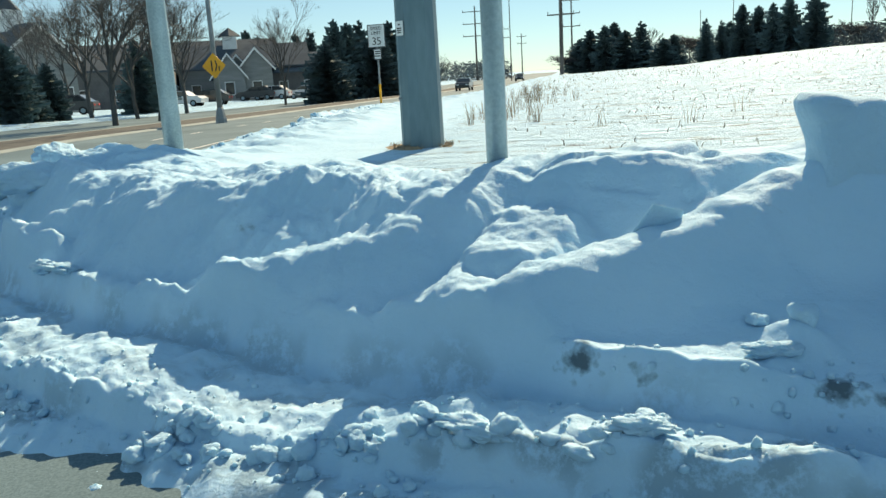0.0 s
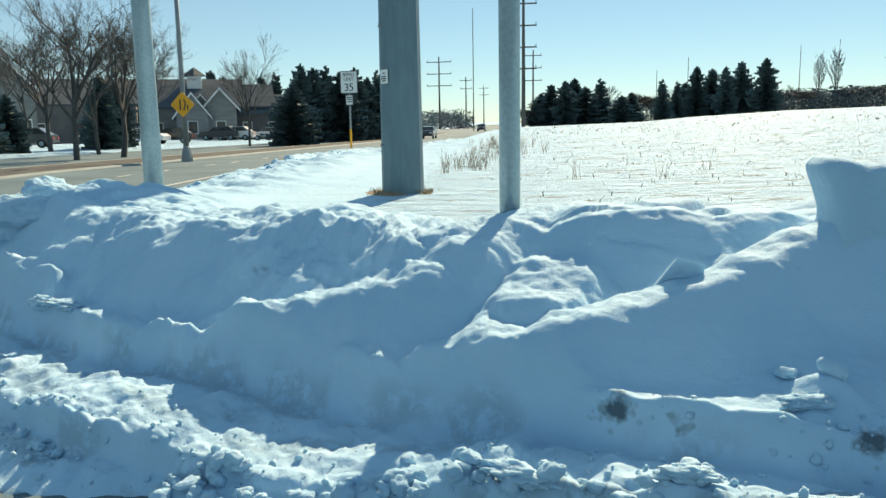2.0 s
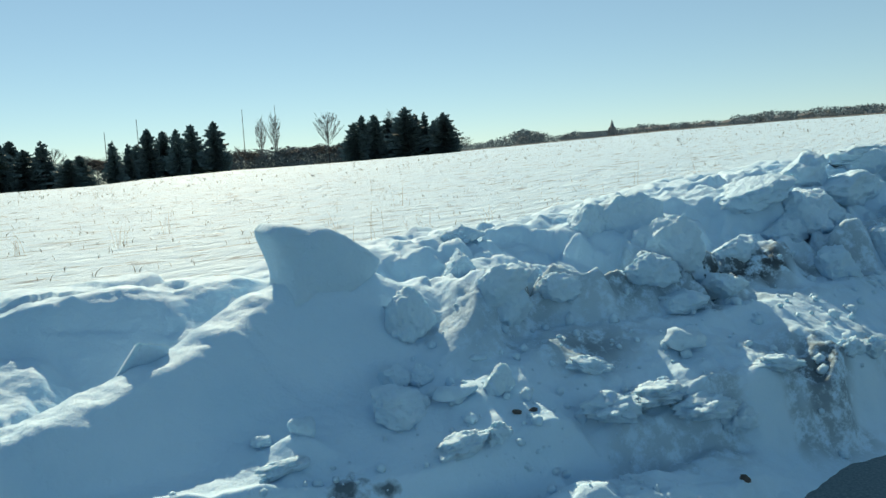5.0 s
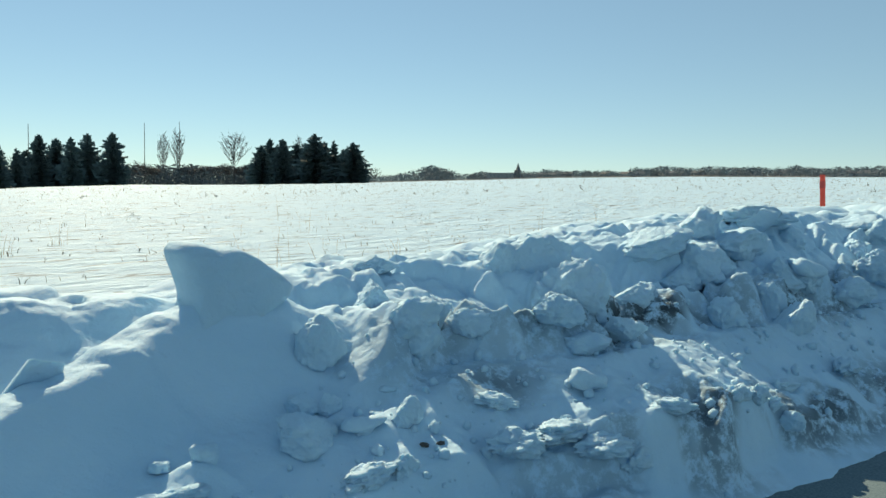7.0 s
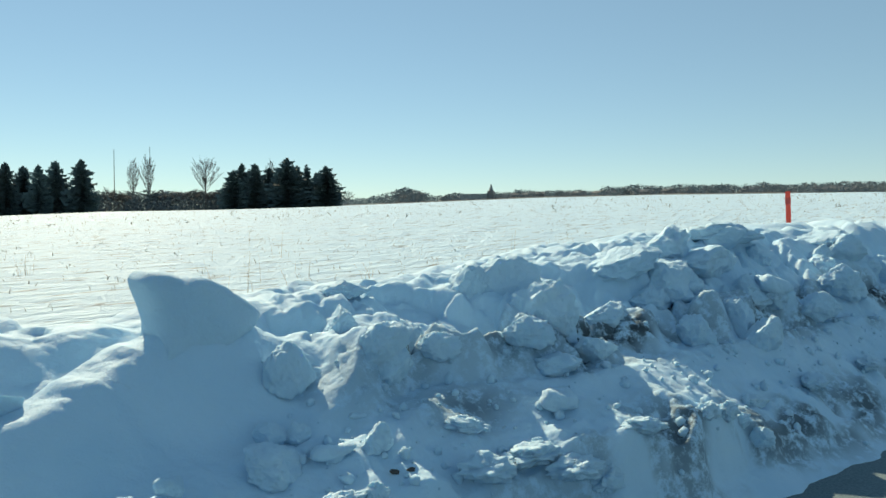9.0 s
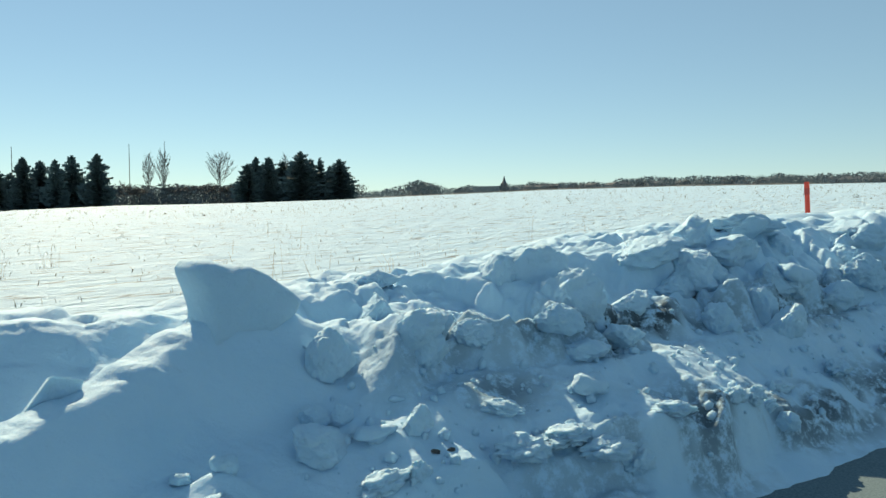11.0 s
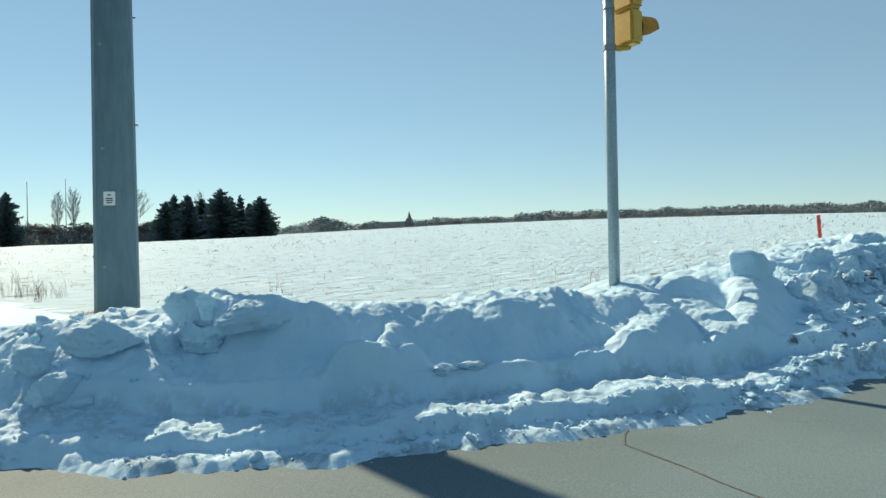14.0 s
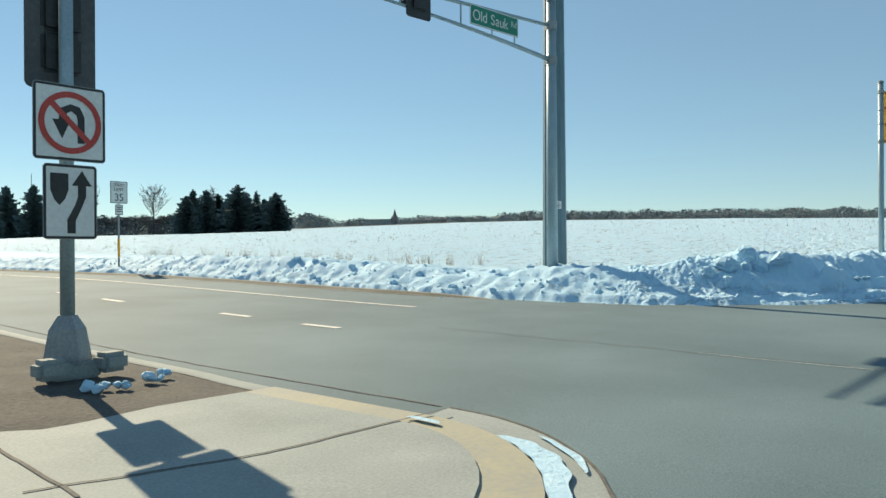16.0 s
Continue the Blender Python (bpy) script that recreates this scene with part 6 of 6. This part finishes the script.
# ---------------------------------------------------------------- power line, masts and cars
def line_pole(az, r, el, arms, wide, thick, label, name="line_pole"):
    x, y, z = on_ground(az, r)
    top = 1.41 + math.tan(radians(el)) * r - z
    th = thing(name, pose(x, y, z - 0.3, 0, 0, -6.7), label, "utility pole", "poles of the power line")
    bm = bmesh.new()
    tube(bm, [((0, 0, 0), thick), ((0, 0, top), thick * 0.55)], 10)
    part("pole", bm, WOOD_POLE, th)
    for k in range(arms):
        zz = top * (0.93 - 0.16 * k)
        bm = bmesh.new()
        box(bm, -wide / 2, wide / 2, -0.12, 0.12, zz - 0.12, zz + 0.12)
        part("crossarm", bm, WOOD_POLE, th)
        for sx in (-0.47, 0.47):
            bm = bmesh.new()
            tube(bm, [((sx * wide, 0, zz + 0.1), 0.09), ((sx * wide, 0, zz + 0.6), 0.07)], 6)
            part("insulator", bm, GALV_DARK, th)


LP = "tall weathered power line pole with crossarms"
line_pole(89.75, 250, 5.27, 3, 8.0, 0.35, LP)
line_pole(83.6, 150, 9.5, 4, 5.0, 0.42, LP)
line_pole(82.9, 235, 5.6, 3, 5.0, 0.32, LP)
line_pole(87.8, 330, 3.81, 2, 5.0, 0.35, LP)
line_pole(86.5, 420, 3.16, 2, 5.0, 0.35, LP)
line_pole(87.25, 190, 8.6, 0, 1.0, 0.14, "thin tall mast beside the far road")
line_pole(74.2, 330, 3.9, 0, 1, 0.2, "thin tall mast beyond the spruces")
line_pole(72.1, 300, 4.7, 0, 1, 0.18, "thin tall mast beyond the spruces")
line_pole(65.0, 300, 5.15, 0, 1, 0.18, "thin tall mast beyond the spruces")
line_pole(62.7, 300, 5.4, 0, 1, 0.14, "thin tall mast beyond the spruces")


def car(x, y, z, turn, paint, label, group):
    th = thing("car", pose(x, y, z, 0, 0, turn), label, "car", group)
    bm = bmesh.new()
    prof = [(-2.2, 0.35), (-2.25, 0.75), (-1.9, 1.0), (-1.0, 1.08), (-0.4, 1.55), (1.2, 1.6), (1.9, 1.1), (2.2, 1.0), (2.25, 0.4)]
    rows = [[bm.verts.new((px, sy * (0.88 if pz < 1.2 else 0.70), pz)) for px, pz in prof] for sy in (-1, 1)]
    bm.faces.new(rows[0])
    bm.faces.new(rows[1])
    for k in range(len(prof)):
        j = (k + 1) % len(prof)
        bm.faces.new((rows[0][k], rows[0][j], rows[1][j], rows[1][k]))
    part("body", bm, paint, th)
    for pts in (((-0.95, 1.10), (-0.42, 1.50), (0.30, 1.52), (0.30, 1.08)), ((0.38, 1.08), (0.38, 1.52), (1.15, 1.54), (1.70, 1.10))):
        for sy in (-1, 1):
            bm = bmesh.new()
            outline(bm, pts, 0, 0.02)
            w = part("side_window", bm, GLASS_DARK, th)
            w.matrix_local = pose(0, sy * (0.895 if sy > 0 else 0.915), 0)
    for px in (-1.4, 1.4):
        for sy in (-1, 1):
            bm = bmesh.new()
            tube(bm, [((px, sy * 0.72, 0.33), 0.33), ((px, sy * 0.92, 0.33), 0.33)], 16)
            wh = part("wheel", bm, RUBBER, th)
            bm = bmesh.new()
            tube(bm, [((px, sy * 0.90, 0.33), 0.2), ((px, sy * 0.935, 0.33), 0.19)], 12)
            part("rim", bm, GALV, wh)
    for px, sx in ((-2.26, -1), (2.26, 1)):
        for sy in (-0.6, 0.6):
            bm = bmesh.new()
            box(bm, px - 0.02, px + 0.02, sy - 0.18, sy + 0.18, 0.68, 0.82)
            part("lamp", bm, SIGN_RED if sx > 0 else SIGN_WHITE, th)


for az, r, turn, white in ((117.9, 70, 10, 0), (110.6, 82, 175, 1), (108.9, 84, 5, 0), (104.6, 92, 0, 1), (102.2, 96, 10, 1), (101.4, 97, 185, 0), (105.6, 92, 0, 0), (97.0, 110, 20, 1)):
    car(*on_ground(az, r), turn, CAR_WHITE if white else CAR_PAINT, "white car parked on the snowy lot" if white else "dark car parked on the snowy lot", "parked cars")
for q, y in ((-12.0, 100), (-9.5, 175), (-12.5, 230), (-20.5, 250)):
    x = q + 0.117 * (y - 10)
    car(x, y, float(road_z(np.array([x]), np.array([float(y)]))[0]), 83, CAR_PAINT, "dark car far down the crossing road", "cars on the road")


# ---------------------------------------------------------------- dry weeds
def weeds(name, places, height, label, seed, blades=7, lean=0.35, width=0.004, mat=GRASS):
    r = random.Random(seed)
    V, F = [], []
    for x, y, z, k in places:
        for b in range(max(1, int(blades * r.uniform(0.5, 1.3)))):
            a, h = r.uniform(0, math.tau), height * k * r.uniform(0.35, 1.1)
            px, py = x + r.gauss(0, 0.06 * k), y + r.gauss(0, 0.06 * k)
            ln = lean * r.uniform(0.2, 1.2)
            pts = [Vector((px, py, z - 0.03)), Vector((px + math.cos(a) * h * ln * 0.35, py + math.sin(a) * h * ln * 0.35, z + h * 0.55)), Vector((px + math.cos(a) * h * ln, py + math.sin(a) * h * ln, z + h))]
            w = width * r.uniform(0.7, 1.5) * k ** 0.5
            s1, s2 = Vector((w, 0, 0)), Vector((0, w, 0))
            base = len(V)
            for p, t in zip(pts, (1, 0.8, 0.3)):
                for o in (s1, s2, -s1 - s2):
                    V.append((p + o * t)[:])
            for i in range(2):
                for j in range(3):
                    m = (j + 1) % 3
                    F.append((base + i * 3 + j, base + i * 3 + m, base + i * 3 + 3 + m, base + i * 3 + 3 + j))
    tagged(new(name, from_arrays(name, V, F, mat)), label, "dry grass", kind="stuff")


def scatter(n, az0, az1, r0, r1, seed, power=1.6):
    r = np.random.RandomState(seed)
    az, rr = np.radians(r.uniform(az0, az1, n)), r0 + (r1 - r0) * r.random(n) ** power
    x, y = EYE[0] + rr * np.cos(az), EYE[1] + rr * np.sin(az)
    d = kerb_distance(x, y)
    ok = d > 4.0
    x, y, rr = x[ok], y[ok], rr[ok]
    z = ground_height(x, y)
    return [(float(a), float(b), float(c), float(k)) for a, b, c, k in zip(x, y, z, r.uniform(0.5, 1.3, len(x)))]


# Stubble in dark grey, so it also stands for streaks of ripple shadow.
weeds("field_stubble", scatter(3200, -4, 86, 13, 110, 44, 1.1), 0.06, "low broken stubble lying on the snow", 7, 2, 2.4, 0.007, STUBBLE)
weeds("field_weeds", scatter(700, -4, 84, 10, 60, 41), 0.10, "short broken stubble stalks poking through the snow", 1, 2, 0.9, 0.005, STUBBLE)
weeds("field_weeds", scatter(1800, -4, 84, 40, 170, 42, 1.0), 0.16, "short broken stubble stalks poking through the snow", 2, 3, 0.9, 0.012, STUBBLE)
weeds("tall_weeds", scatter(40, 15, 60, 9, 22, 43), 0.55, "thin tall dry weed stems in the field", 3, 2, 0.25, 0.003)
bush = random.Random(9)
weeds("grass_tufts", [(x, y, at_bank(x, y), k) for x, y, k in [(bush.gauss(0.9, 0.5) + 0.117 * (yy - 20), yy, bush.uniform(0.6, 1.2)) for yy in [bush.uniform(15, 34) for _ in range(90)]]], 0.45, "dry yellow grass standing along the road bank", 4, 9, 0.5, 0.0028)
weeds("grass_tufts", [(x, y, float(ground_height(np.array([x]), np.array([y]))[0]), 1.0) for x, y in ((3.4, 13.2), (4.6, 14.2), (2.0, 13.5), (8.6, 8.4), (8.9, 8.1), (9.3, 8.6), (10.6, 8.2), (7.6, 8.9))], 0.36, "small tuft of dry weeds in the snow", 5, 9, 0.6, 0.0025)
weeds("grass_tufts", [(-0.9 + 0.42 * math.cos(a), 11.72 + 0.42 * math.sin(a), at_bank(-0.9 + 0.42 * math.cos(a), 11.72 + 0.42 * math.sin(a)), 0.7) for a in np.linspace(0, 6.0, 26)], 0.10, "flattened dry grass round the foot of the steel pole", 6, 9, 1.4, 0.006)
RX, RA = np.meshgrid(np.linspace(0.25, 0.75, 5), np.linspace(0, math.tau, 33), indexing="ij")
PX, PY = -0.95 + RX * np.cos(RA) * (1 + 0.25 * perlin(RA * 1.5, RA * 0)), 11.72 + RX * np.sin(RA)
PZ = np.vectorize(at_bank)(PX, PY)
patch = new("bare_patch", grid_mesh("bare_patch", PX, PY, PZ + 0.03 - 0.12 * ((RX - 0.25) / 0.5) ** 2, GRASS))
tagged(patch, "bare brown grass patch round the steel pole", "ground", kind="structure")


def soil_strip(az0, az1, r0, r1, seed):
    A, R = np.meshgrid(np.radians(np.linspace(az0, az1, 90)), np.linspace(0, 1, 4), indexing="ij")
    n0, n1 = 1 + 0.05 * perlin(np.degrees(A) * 0.5, A * 0, seed), 1 + 0.10 * perlin(np.degrees(A) * 0.8, A * 0 + 2, seed)
    taper = np.sqrt(np.clip(np.sin(np.pi * (np.degrees(A) - az0) / (az1 - az0)), 0, 1))
    RR = r0 * n0 + (r1 - r0) * R * taper * n1
    X, Y = EYE[0] + RR * np.cos(A), EYE[1] + RR * np.sin(A)
    ob = new("bare_soil_strip", grid_mesh("bare_soil_strip", X, Y, field_z(X, Y) + 0.25 + 0.1 * R, SOIL))
    tagged(ob, "strip of bare brown soil showing in the far field", "ground", kind="structure")


for az0, az1, r0, r1, seed in ((33.5, 49.5, 300, 335, 1), (28, 40, 380, 430, 2), (40, 48.5, 400, 470, 3), (14, 31, 430, 450, 4), (30, 37, 250, 256, 5), (17, 26, 200, 203, 6)):
    soil_strip(az0, az1, r0, r1, seed)
rb = random.Random(19)
for k in range(9):
    x, y = -15.4 + rb.uniform(-0.5, 0.7), 8.75 + rb.uniform(-0.15, 0.15)
    block(x, y, rb.uniform(0.03, 0.07), "small remnant of snow lying on the median soil", sink=0.1, lift=0.10)
